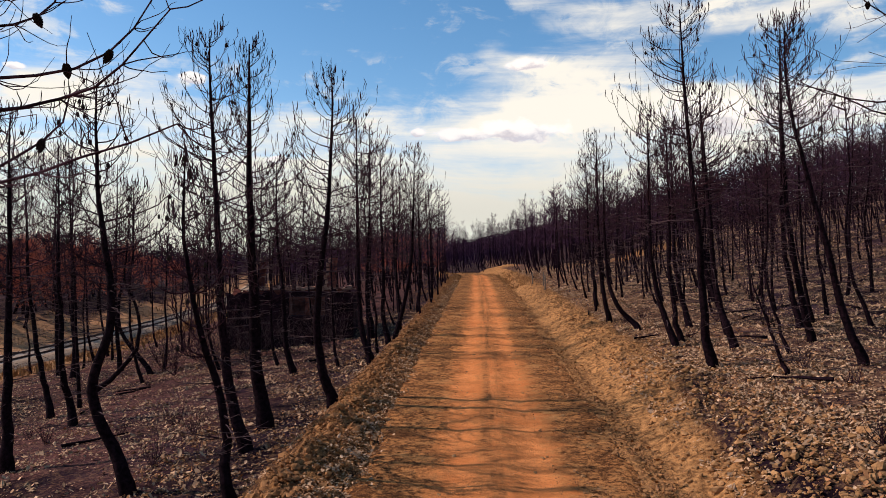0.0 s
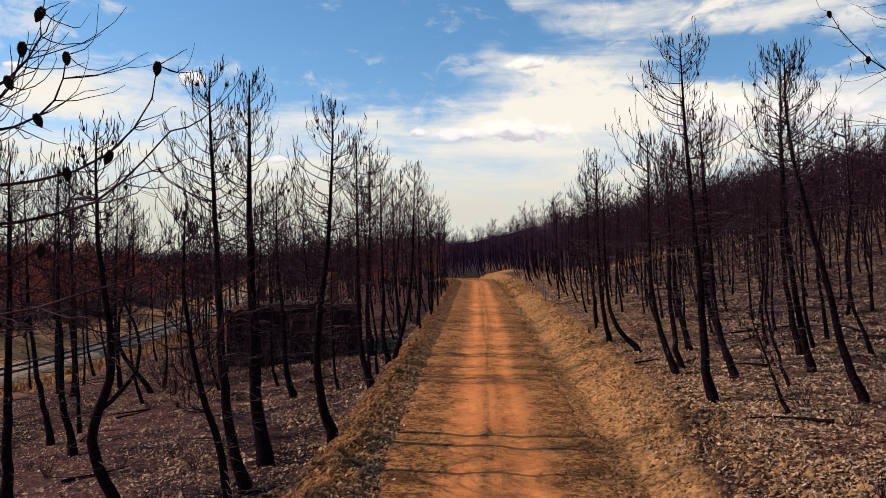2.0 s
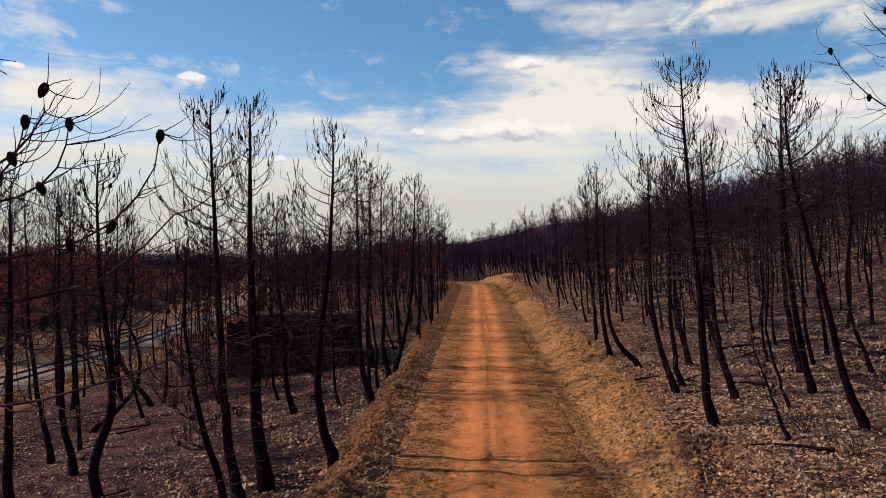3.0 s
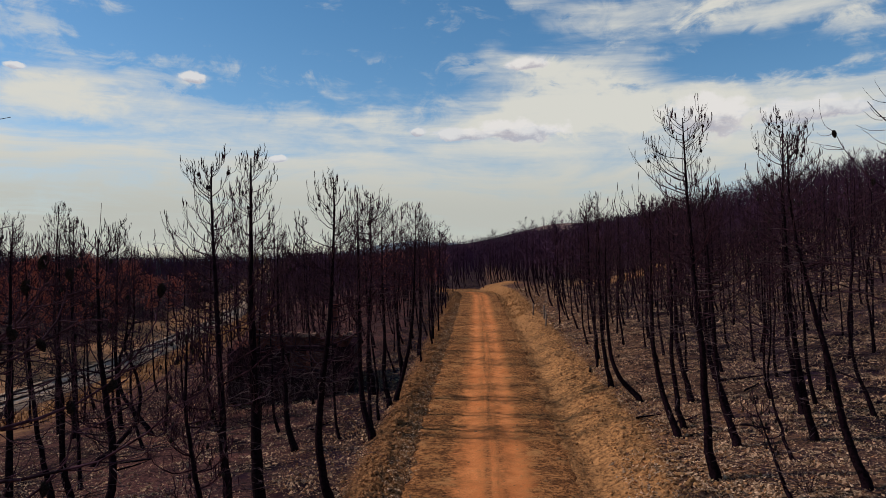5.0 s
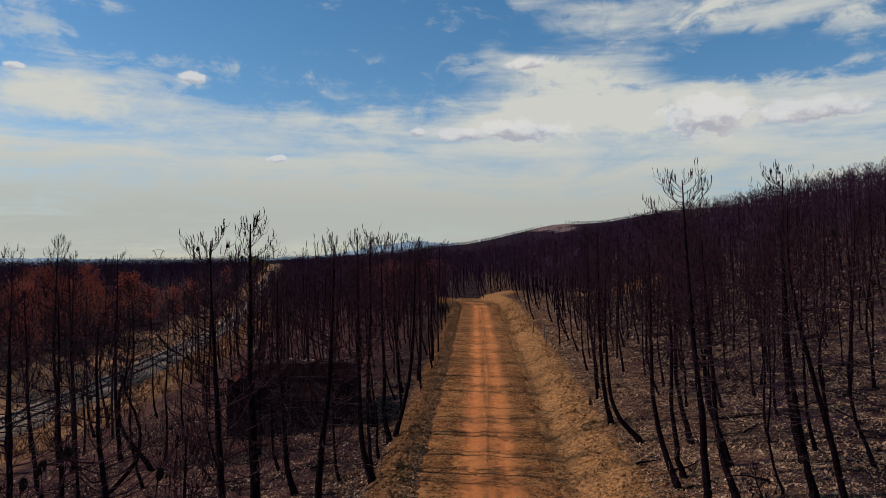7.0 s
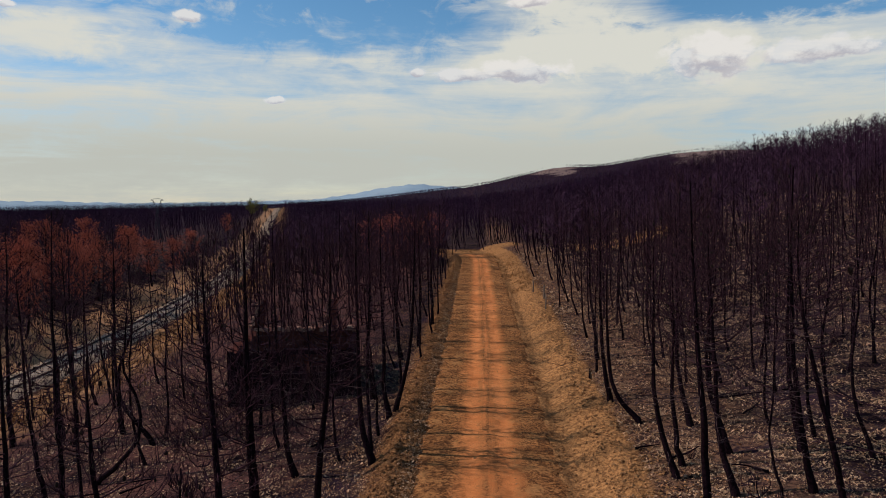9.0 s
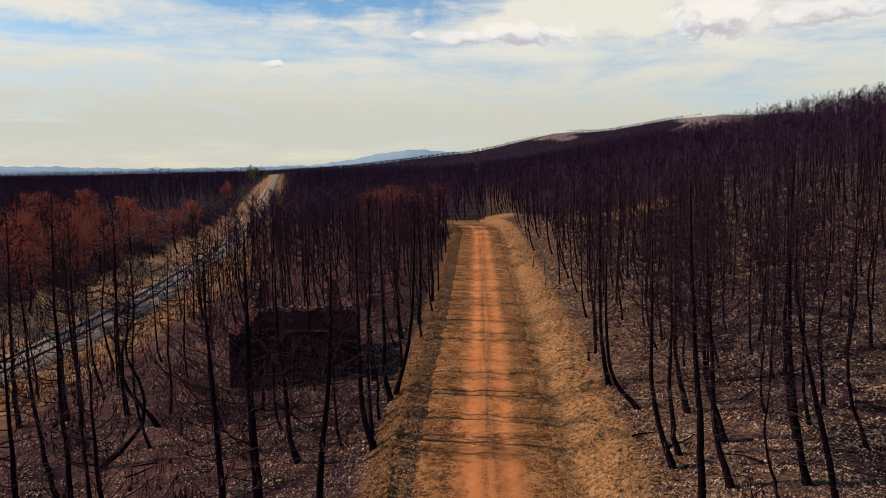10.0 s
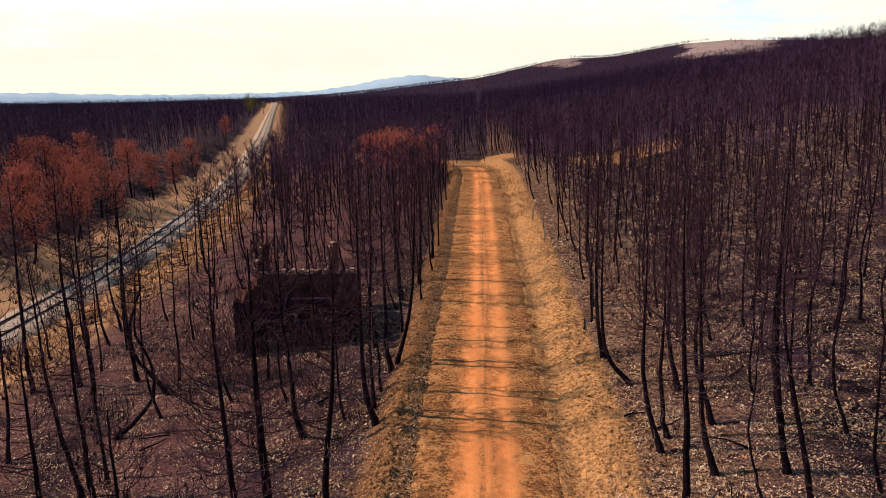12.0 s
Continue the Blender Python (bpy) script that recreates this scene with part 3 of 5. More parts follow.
def pine_meshes(seed, height, lean, girth, reach=1.5, level=0, crown_base=0.36, bare=1.0, boughs=(), bow=0.0, bends=(), shoots=1.0):
    """Trunk, crown, dead branches, cones and the places of large cones of one burnt pine. level 0 is the fullest."""
    r = np.random.RandomState(seed)
    stem = stem_line(r, height, lean, 28 if bends else 18 if level == 0 else 10, 0.07, bow, bends)
    taper = girth * 0.76 * (1 - 0.95 * np.clip(stem[:, 2] / height, 0, 1)) * (1 + 0.55 * np.exp(-np.clip(stem[:, 2], 0, 9) / 0.35)) + 0.008
    trunk = tubes(stem[None], taper[None], 9 if level == 0 else 6)

    def on_stem(q):
        return np.stack([np.interp(q * height, stem[:, 2], stem[:, k]) for k in range(3)], -1)

    # living crown: whorls that bend upwards
    q = np.arange(crown_base, 0.985, (0.25 if level == 0 else 0.40) / height)
    q = np.repeat(q, r.randint(3, 5, len(q)))
    q = np.clip(q + r.normal(0, 0.008, len(q)), 0.1, 0.985)
    az = r.uniform(0, 2 * np.pi, len(q))
    s = (q - crown_base) / (1 - crown_base)
    length = 1.5 * reach * (0.15 + 0.95 * (1 - s) ** 0.7) * np.clip(0.5 + 2.2 * s, 0, 1) * r.uniform(0.5, 1.15, len(q))
    a0, a1 = radians(86) - radians(26) * s + r.normal(0, 0.14, len(q)), radians(38) - radians(22) * s + r.normal(0, 0.15, len(q))
    B = sprays(r, on_stem(q), az, a0, a1, length, 6 if level == 0 else 3)
    nb = B.shape[1]
    rad = (0.86 if level == 0 else 1.35) * (0.0062 + 0.0088 * length / reach)[:, None] * np.linspace(1.3, 0.35, nb)[None, :]
    pieces = [tubes(B, rad, 3)]
    # dead branches below the crown, thin, level or drooping
    qd = np.sort(r.uniform(0.10, crown_base + 0.12, int((27 if level == 0 else 18) * bare)))
    ld = r.gamma(3.0, 0.34, len(qd)) * (0.6 + 0.9 * qd)
    Dd = sprays(r, on_stem(qd), r.uniform(0, 2 * np.pi, len(qd)), np.full(len(qd), radians(88)), r.uniform(radians(65), radians(125), len(qd)), ld, 5 if level == 0 else 3)
    dead = [tubes(Dd, np.linspace(0.0115, 0.0045, Dd.shape[1])[None, :] * np.ones((len(qd), 1)), 3)]
    # twigs
    per = 5 if level == 0 else 4
    i = np.repeat(np.arange(len(B)), per)
    f = r.uniform(0.3, 1.0, len(i)) * (nb - 1)
    lo = np.clip(f.astype(int), 0, nb - 2)
    start = B[i, lo] + (B[i, lo + 1] - B[i, lo]) * (f - lo)[:, None]
    lt = length[i] * r.uniform(0.14, 0.42, len(i)) + 0.05
    Tw = sprays(r, start, az[i] + r.choice((-1, 1), len(i)) * r.uniform(0.3, 1.2, len(i)), r.uniform(radians(35), radians(70), len(i)), r.uniform(radians(5), radians(35), len(i)), lt, 3 if level == 0 else 2)
    pieces.append(tubes(Tw, np.linspace(0.006, 0.0032, Tw.shape[1])[None, :] * np.ones((len(i), 1)), 3) if level == 0 else blades(Tw, 0.0105))
    j = np.repeat(np.arange(len(Dd)), 3 if level == 0 else 2)
    Dt = sprays(r, Dd[j, -2], r.uniform(0, 6.28, len(j)), np.full(len(j), radians(80)), r.uniform(radians(50), radians(120), len(j)), ld[j] * r.uniform(0.25, 0.6, len(j)), 3 if level == 0 else 2)
    dead.append(tubes(Dt, np.linspace(0.006, 0.0032, 3)[None, :] * np.ones((len(j), 1)), 3) if level == 0 else blades(Dt, 0.006))
    # upright shoots at the tips, thick with burnt bud scales
    tips = np.concatenate([B[s > 0.25][:, -1], Tw[::2, -1]])
    tips = tips[r.permutation(len(tips))[: int((190 if level == 0 else 44) * shoots)]]
    S = tips[:, None] + np.array([[0, 0, -0.02], [0.0, 0.0, 0.09], [0, 0, 0.18]])[None] + r.normal(0, 0.015, (len(tips), 3, 3))
    pieces.append(tubes(S, np.array([0.005, 0.011, 0.003])[None, :] * (1.0 if level == 0 else 1.5) * np.ones((len(tips), 1)), 4 if level == 0 else 3))
    # long boughs of their own: height, azimuth, length, angle of the tip from upright
    tips = []
    if boughs:
        hb, ab, lb, eb = (np.array(v, float) for v in zip(*boughs))
        Lb = sprays(r, on_stem(hb / height), np.radians(ab), np.full(len(hb), radians(88)), np.radians(eb), lb, 11, 2.2)
        pieces.append(tubes(Lb, np.linspace(0.022, 0.005, 11)[None, :] * np.ones((len(hb), 1)), 6))
        k = np.repeat(np.arange(len(hb)), 17)
        fb = r.randint(2, 11, len(k))
        Lt = sprays(r, Lb[k, fb], np.radians(ab)[k] + r.choice((-1, 1), len(k)) * r.uniform(0.2, 1.3, len(k)), r.uniform(radians(60), radians(125), len(k)), r.uniform(radians(-10), radians(95), len(k)), r.uniform(0.25, 0.95, len(k)), 7)
        pieces.append(tubes(Lt, np.linspace(0.0055, 0.0022, 7)[None, :] * np.ones((len(k), 1)), 4))
        tips = [tuple(p) for line, e in zip(Lb, eb) if e < 32 for p in (line[7], line[10])]
    branches = joined(pieces)
    # cones
    pick = r.permutation(len(B))[: (20 if level == 0 else 7)]
    c = B[pick, -2]
    Cn = c[:, None] + np.array([[0, 0, -0.045], [0, 0, -0.02], [0, 0, 0.022], [0, 0, 0.055]])[None] + r.normal(0, 0.03, (len(pick), 1, 3))
    cones = tubes(Cn, np.array([0.009, 0.030, 0.026, 0.005])[None, :] * r.uniform(0.75, 1.25, (len(pick), 1)), 6 if level == 0 else 4)
    return trunk, branches, joined(dead), cones, tips


def thing(name, x, y, z, label, category, group=""):
    ob = new(name)
    ob.empty_display_size = 0.2
    ob.matrix_world = pose(x, y, z)
    return tagged(ob, label, category, group)


def child(name, mesh, mat, parent, smooth=True, label=""):
    ob = mesh_object(name, mesh[0], mesh[1], mat, (), smooth)
    ob.parent = parent
    return tagged(ob, label)


PINE_LABEL = "charred leafless pine tree with upturned branches and cones"


def cone_mesh():
    """An open pine cone, its rows of scales standing out as ridges."""
    rows, sides = 13, 12
    t = np.linspace(0, 1, rows)
    body = 0.030 * np.sin(np.pi * np.clip(t * 0.88 + 0.10, 0, 1)) ** 0.7
    a = 2 * np.pi * np.arange(sides) / sides
    jag = 1 + 0.34 * np.where((np.arange(rows)[:, None] + np.arange(sides)[None, :]) % 2 == 0, 1.0, -0.5)
    R = body[:, None] * jag
    V = np.stack([R * np.cos(a), R * np.sin(a), (0.055 - 0.13 * t)[:, None] + np.where(jag > 1, 0.006, -0.002)], -1).reshape(-1, 3)
    i, k = np.arange(rows - 1)[:, None] * sides, np.arange(sides)[None, :]
    return V, np.stack([i + k, i + sides + k, i + sides + (k + 1) % sides, i + (k + 1) % sides], -1).reshape(-1, 4)


def pine(seed, x, y, height, lean, girth=0.12, level=0, label=PINE_LABEL, **more):
    trunk, branches, dead, cones, tips = pine_meshes(seed, height, lean, girth, level=level, **more)
    tree = thing("burnt_pine", x, y, float(ground_z(x, y)), label, "tree", "burnt pines")
    child("trunk", trunk, BARK, tree)
    tagged(child("crown", branches, TWIG, tree), kind="stuff")
    tagged(child("deadwood", dead, DEADWOOD, tree, True, "bleached bare dead branches"), kind="stuff")
    tagged(child("cone_spray", cones, CONE, tree), kind="stuff")
    first = None
    for k, p in enumerate(tips):
        if first is None:
            cone = first = child("pine_cone", cone_mesh(), CONE, tree, False, "open charred pine cone")
        else:
            cone = new("pine_cone", first.data)
            cone.parent = tree
        cone.matrix_local = pose(p[0], p[1], p[2] - 0.03, 20 * math.sin(k * 2.1), 25 * math.cos(k * 1.7), 50 * k)
    return tree


# pines beside the track, each of its own shape: bends are (height, aside) along the trunk
def beside(seed, x, y, height, girth, reach, base, lean=(0.0, 0.2), **more):
    pine(seed, x, y, height, lean, girth, 0, reach=reach, crown_base=base, **more)
    taken.append((x, y))


taken = []
beside(100, -6.0, 12.4, 7.4, 0.14, 1.25, 0.46, bends=((0.55, -0.18), (0.85, -0.34), (1.3, -0.63), (1.65, -0.73), (2.05, -0.72), (2.45, -0.57), (2.8, -0.41), (3.2, -0.38), (4.1, -0.53), (5.3, -0.76), (6.6, -0.84)))
beside(101, -10.3, 15.4, 8.0, 0.15, 1.4, 0.48, bends=((1.3, -0.07), (2.5, -0.06), (4.4, -0.12), (7.6, -0.17)))
beside(102, -11.9, 20.8, 8.4, 0.135, 1.3, 0.42, bends=((0.47, -0.27), (1.5, -0.42), (3.0, -0.44), (4.3, -0.53), (8.3, -0.73)))
beside(103, -13.9, 23.0, 8.7, 0.125, 1.3, 0.42, bends=((0.7, -0.26), (1.45, -0.46), (2.4, -0.67), (3.1, -0.83), (4.6, -0.97), (8.6, -1.24)))
beside(104, -3.67, 11.0, 5.5, 0.10, 0.7, 0.42, bends=((0.5, -0.2), (1.1, -0.19), (1.6, -0.3), (2.3, -0.53), (2.9, -0.69), (4.3, -0.95), (5.2, -0.92)))
beside(105, -4.75, 15.0, 8.95, 0.15, 1.55, 0.36, bends=((0.74, -0.31), (1.76, -0.49), (2.85, -0.6), (4.2, -0.67), (5.6, -0.8), (8.3, -0.99)), shoots=1.0)
beside(106, -4.98, 17.1, 9.45, 0.215, 1.5, 0.32, bends=((0.84, -0.21), (1.66, -0.32), (4.3, -0.44), (6.3, -0.51), (9.6, -0.56)), shoots=1.6)
beside(107, -3.55, 18.2, 8.6, 0.15, 1.5, 0.36, bends=((0.63, -0.3), (1.35, -0.44), (2.2, -0.51), (3.4, -0.39), (5.1, -0.21), (7.8, -0.13), (8.8, -0.18)), shoots=1.0)
beside(108, -6.69, 26.4, 8.0, 0.14, 1.1, 0.5, bends=((0.54, -0.24), (1.17, -0.37), (3.5, -0.51), (5.0, -0.75), (6.9, -0.81)))
beside(109, -3.89, 27.0, 9.3, 0.15, 1.4, 0.40, bends=((0.83, -0.39), (1.9, -0.57), (4.0, -0.64), (7.1, -0.69)), shoots=1.1)
beside(110, -3.95, 32.6, 9.2, 0.14, 1.3, 0.42, bends=((0.6, -0.22), (1.4, -0.38), (2.6, -0.30), (6.0, -0.45)), shoots=1.0)
beside(111, -3.75, 33.2, 9.0, 0.13, 1.2, 0.5, bends=((0.4, 0.12), (1.3, 0.38), (2.4, 0.62), (4.0, 0.8), (7.0, 0.9)))
beside(112, -14.9, 32.6, 8.6, 0.13, 1.2, 0.45, (-1.25, 0.2), bow=-0.9)
beside(113, -3.8, 47.4, 9.0, 0.15, 1.3, 0.45, (-0.2, 0.2))
beside(114, 6.18, 18.6, 9.3, 0.145, 1.75, 0.42, bends=((0.43, -0.22), (0.93, -0.29), (1.8, -0.3), (3.25, -0.43), (4.56, -0.56), (6.5, -0.69), (9.1, -0.8)))
beside(115, 7.67, 21.3, 7.7, 0.125, 1.2, 0.55, bends=((0.77, -0.28), (1.84, -0.52), (3.2, -0.64), (4.7, -0.79), (7.3, -0.96)))
beside(116, 9.12, 17.0, 8.1, 0.12, 1.2, 0.58, bends=((0.39, -0.27), (1.26, -0.52), (2.25, -0.76), (3.2, -1.01), (4.4, -1.31), (5.4, -1.56), (6.8, -1.74)))
beside(117, 9.8, 21.2, 9.4, 0.125, 1.35, 0.55, bends=((0.65, -0.22), (1.63, -0.36), (2.8, -0.51), (4.4, -0.65), (6.6, -0.77)))
beside(118, 6.4, 23.0, 7.5, 0.125, 1.1, 0.5, bends=((0.66, -0.26), (1.64, -0.53), (2.9, -0.77), (7.4, -0.85)))
beside(119, 6.54, 28.9, 6.6, 0.12, 0.9, 0.5, bends=((0.45, -0.53), (0.89, -0.93), (1.57, -1.19), (2.9, -1.36), (4.5, -1.44)))
beside(120, 5.93, 32.0, 8.4, 0.13, 1.3, 0.45, bends=((0.89, -0.24), (2.4, -0.41), (4.4, -0.52), (8.3, -0.57)), shoots=1.0)
beside(121, 6.6, 39.7, 8.4, 0.13, 1.2, 0.5, (-0.6, 0.2))
beside(122, 6.9, 24.0, 7.2, 0.11, 1.1, 0.55, (-0.5, 0.1))
beside(123, 8.75, 24.9, 7.6, 0.12, 1.1, 0.55, (-0.9, 0.2))
beside(124, -4.9, 4.9, 9.0, 0.13, 0.8, 0.90, (0.1, 0.0), label="charred pine with long bare boughs and open cones", bare=0.2,
       boughs=((5.15, 8, 3.1, 50), (4.95, -2, 3.3, 68), (4.5, 2, 3.3, 74), (5.35, 42, 3.1, 6), (5.75, 25, 2.3, 5), (6.0, 10, 2.1, 4), (5.9, 30, 1.8, 4), (4.6, 15, 2.4, 2)))
beside(125, 8.7, 11.0, 10.4, 0.15, 0.9, 0.88, (-0.2, 0.6), label="charred pine with long bare boughs and open cones", bare=0.5,
       boughs=((4.6, 178, 4.2, 72), (4.95, 172, 3.9, 45), (5.4, 185, 3.8, 30), (5.95, 178, 3.3, 15), (6.5, 184, 3.0, 25), (7.0, 179, 2.8, 60)))
beside(126, -3.4, 53.5, 8.6, 0.14, 1.2, 0.5, (-0.3, 0.2))
beside(127, -4.7, 44.5, 9.8, 0.15, 1.3, 0.45, (-0.6, 0.1))
beside(128, -5.2, 36.2, 9.4, 0.15, 1.3, 0.45, (-0.3, 0.2))
beside(129, -15.6, 28.2, 7.6, 0.12, 1.2, 0.45, (1.5, 0.5), bow=0.9)
beside(130, 7.16, 16.6, 2.3, 0.05, 0.4, 0.5, bends=((0.5, -0.2), (1.3, -0.44), (2.05, -0.7)), label="thin leaning charred pine sapling", shoots=0.1)
beside(133, -20.3, 34.2, 11.2, 0.15, 1.35, 0.5, (-0.3, 0.1), shoots=1.3)
beside(134, -19.0, 33.0, 10.3, 0.14, 1.2, 0.5, (-0.2, 0.2), shoots=1.2)
beside(135, -17.4, 34.6, 10.2, 0.14, 1.2, 0.5, (-0.4, 0.1), shoots=1.2)
beside(136, -22.7, 34.0, 10.9, 0.15, 1.3, 0.5, (-0.2, 0.2), shoots=1.2)
beside(131, 8.3, 28.0, 7.8, 0.13, 1.1, 0.5, (-0.7, 0.2))
beside(132, 10.9, 24.5, 8.0, 0.13, 1.1, 0.55, (-0.6, 0.2))



def open_ground(x, y):
    """Where no tree stands: the track and its banks, the railway, the ruin."""
    u, d = x - float(road_x(y)), float(rail_d(x, y))
    on_track = -3.5 < u < 5.6 and y < 121.5
    on_rail = -8.0 < d < 7 and -200 < y < 640
    on_hut = -14.4 < x < -5.6 and 35.6 < y < 46.0
    in_front = -14 < x < -4.6 and 19 < y < 36
    low_ground = -34 < x <= -14 and 19 < y < 62
    return on_track or on_rail or on_hut or (in_front and noise.random() < 0.42) or (low_ground and noise.random() < 0.62) or (abs(x) < 2.5 and y < 6)


rng = np.random.RandomState(11)


def scatter(x0, x1, y0, y1, gap):
    nx, ny = int((x1 - x0) / gap), int((y1 - y0) / gap)
    for iy in range(ny):
        for ix in range(nx):
            yield x0 + (ix + rng.uniform(0.02, 0.98)) * gap, y0 + (iy + rng.uniform(0.02, 0.98)) * gap


def in_sight(x, y, margin=3.0):
    a = math.degrees(math.atan2(x, y))
    return -36 - margin < a < 31 + margin


spots = []
for x, y in list(scatter(-32, 0, -14, 62, 2.75)) + list(scatter(0, 40, -14, 30, 2.35)) + list(scatter(0, 40, 30, 62, 2.6)):
    if open_ground(x, y) or any((x - a) ** 2 + (y - b) ** 2 < 2.2 for a, b in taken):
        continue
    # out of view, only a few added pines near the track cast their shadows
    if not in_sight(x, y, 4) and not (-16 < x < 16 and y < 16 and rng.uniform() < 0.3):
        continue
    if math.hypot(x, y) < 7.5 or (in_sight(x, y, 2) and math.hypot(x, y) < (21 if x > 0 else 24)):
        continue
    spots.append((x, y))
spots.sort(key=lambda p: math.hypot(p[0], p[1]))

models = {0: [], 1: []}
for level, count in ((0, 7), (1, 9)):
    for k in range(count):
        h = rng.uniform(7.4, 9.4)
        models[level].append((300 + 20 * level + k, h, (rng.uniform(-1.1, 0.1), rng.uniform(-0.4, 0.4)), rng.uniform(0.056, 0.094), rng.uniform(0.9, 1.35), rng.uniform(0.42, 0.6), rng.uniform(-0.35, 0.2)))
made = {}
for k, (x, y) in enumerate(spots[:300]):
    level = 0 if k < 26 else 1
    which = (level, rng.randint(len(models[level])))
    turn, size = rng.uniform(-85, 85), rng.uniform(0.88, 1.12) * (0.84 if x > 4 else 1.04 if x < -12 else 1.0)
    z = float(ground_z(x, y))
    if which not in made:
        seed, h, lean, girth, reach, base, bow = models[level][which[1]]
        made[which] = pine(seed, x, y, h, lean, girth, level, bow=bow, reach=reach, crown_base=base)
        made[which].scale = (size, size, size)
    else:
        tree = copy_thing(made[which], pose(x, y, z, 0, 0, turn))
        tree.scale = (size, size, size * rng.uniform(0.94, 1.06))


# ---- the woods further off, past counting ----
def wood(name, xy, seed, boughs, twigs, fine, label, tall=(7.2, 9.6), thick=1.0, stem=FAR_STEM, bough=FAR_WOOD, blade=0.020):
    """Many slender burnt pines past counting: one mesh of stems, one of boughs and twigs. fine: boughs and stems are round."""
    r = np.random.RandomState(seed)
    n = len(xy)
    xy = np.asarray(xy)
    z = ground_z(xy[:, 0], xy[:, 1])
    h = r.uniform(*tall, n)
    lean = np.stack([r.normal(-0.45, 0.4, n), r.normal(0, 0.35, n)], -1)
    f, g = np.array([0.0, 0.12, 0.32, 1.0]), np.array([0.0, 0.45, 0.8, 1.0])
    P = np.stack([xy[:, 0:1] + lean[:, 0:1] * g, xy[:, 1:2] + lean[:, 1:2] * g, z[:, None] - 0.2 + (h[:, None] + 0.2) * f], -1)
    R = thick * (1.0 if fine else 0.8) * r.uniform(0.040, 0.080, n)[:, None] * np.array([1.25, 0.95, 0.75, 0.1])
    stems = tubes(P, R, 5) if fine else tubes(P[:, [0, 2, 3]], R[:, [0, 2, 3]], 3)
    tagged(mesh_object(name + "_stems", *stems, stem), label, "burnt woodland", kind="stuff")
    i = np.repeat(np.arange(n), boughs)
    q = 0.36 + 0.63 * r.uniform(0, 1, len(i)) ** 0.9
    base = P[i, 2] + (P[i, 3] - P[i, 2]) * np.clip((q - 0.32) / 0.68, 0, 1)[:, None]
    s = (q - 0.36) / 0.63
    ln = 2.0 * (0.24 + 0.85 * (1 - s) ** 0.8) * np.clip(0.5 + 2 * s, 0, 1) * r.uniform(0.6, 1.15, len(i)) * min(thick, 1.5)
    az = r.uniform(0, 6.28, len(i))
    B = sprays(r, base, az, radians(82) - radians(30) * s, radians(36) - radians(22) * s, ln, 3 if fine else 2)
    pieces = [blades(B[:, :2], 0.032), blades(B[:, 1:], 0.026)] if fine else [blades(B, blade * thick)]
    if twigs:
        j = np.repeat(np.arange(len(i)), twigs)
        start = B[j, 0] + (B[j, -1] - B[j, 0]) * r.uniform(0.25, 0.98, (len(j), 1))
        W = sprays(r, start, az[j] + r.choice((-1, 1), len(j)) * r.uniform(0.3, 1.3, len(j)), r.uniform(0.6, 1.2, len(j)), r.uniform(0.1, 0.6, len(j)), ln[j] * r.uniform(0.25, 0.6, len(j)) + 0.1, 2)
        pieces.append(blades(W, (0.024 if fine else 0.0145) * thick))
    return tagged(mesh_object(name + "_boughs", *joined(pieces), bough), label, "burnt woodland", kind="stuff")


def wood_spots(y0, y1, gap_left, gap_right):
    out = []
    reach_l, reach_r = y1 * 0.80, y1 * 0.68
    for x, y in list(scatter(-reach_l, 0, y0, y1, gap_left)) + list(scatter(0, reach_r, y0, y1, gap_right)):
        if in_sight(x, y, 1.5) and not open_ground(x, y):
            out.append((x, y))
    return out


first = spots[300:] + [p for p in scatter(-62, -32, 36, 62, 2.3) if in_sight(*p) and not open_ground(*p)] + [p for p in wood_spots(62, 150, 2.8, 2.4)]
rusty = []
plain = []
for x, y in first + wood_spots(150, 330, 3.3, 3.2):
    d = float(rail_d(x, y))
    by_rail = -26 < d < -11 and 40 < y < 128 and lumps(np.array([x]), np.array([y]), 26.0, 88)[0] > 0.1 and rng.uniform() < 0.4
    if -19 < d < -8 and y < 220 and not by_rail and rng.uniform() < 0.62:
        continue
    (rusty if by_rail or (-17 < x < -6 and 97 < y < 117 and rng.uniform() < 0.45) else plain).append((x, y))
wood("near_wood", [p for p in plain if p[1] < 150], 21, 19, 4, True, "close-set charred pine stems with bare upturned boughs")
wood("middle_wood", [p for p in plain if p[1] >= 150], 22, 10, 3, False, "dense dark burnt pine wood on rising ground", thick=1.15, stem=DISTANT, bough=DISTANT)
wood("far_wood", wood_spots(330, 700, 5.5, 5.3), 23, 7, 2, False, "dark burnt pine wood covering the far slope", thick=1.6, stem=DISTANT, bough=DISTANT)


def bald(x, y):
    """The bare crowns of the two far hills."""
    z, a = float(ground_z(x, y)) + rng.normal(0, 6), x / y + rng.normal(0, 0.008)
    return (0.265 < a < 0.385 and z > 72) or (0.074 < a < 0.128 and z > 69)


hill = [p for p in wood_spots(700, 1480, 9.6, 9.0) if not bald(*p) or lumps(np.array([p[0]]), np.array([p[1]]), 70.0, 89)[0] > 0.75]
wood("hill_wood", hill, 24, 8, 0, False, "haze-tinted burnt wood thinning out towards the hilltop", thick=1.5, tall=(3.0, 5.6), stem=HILL_WOOD, bough=HILL_WOOD, blade=0.16)


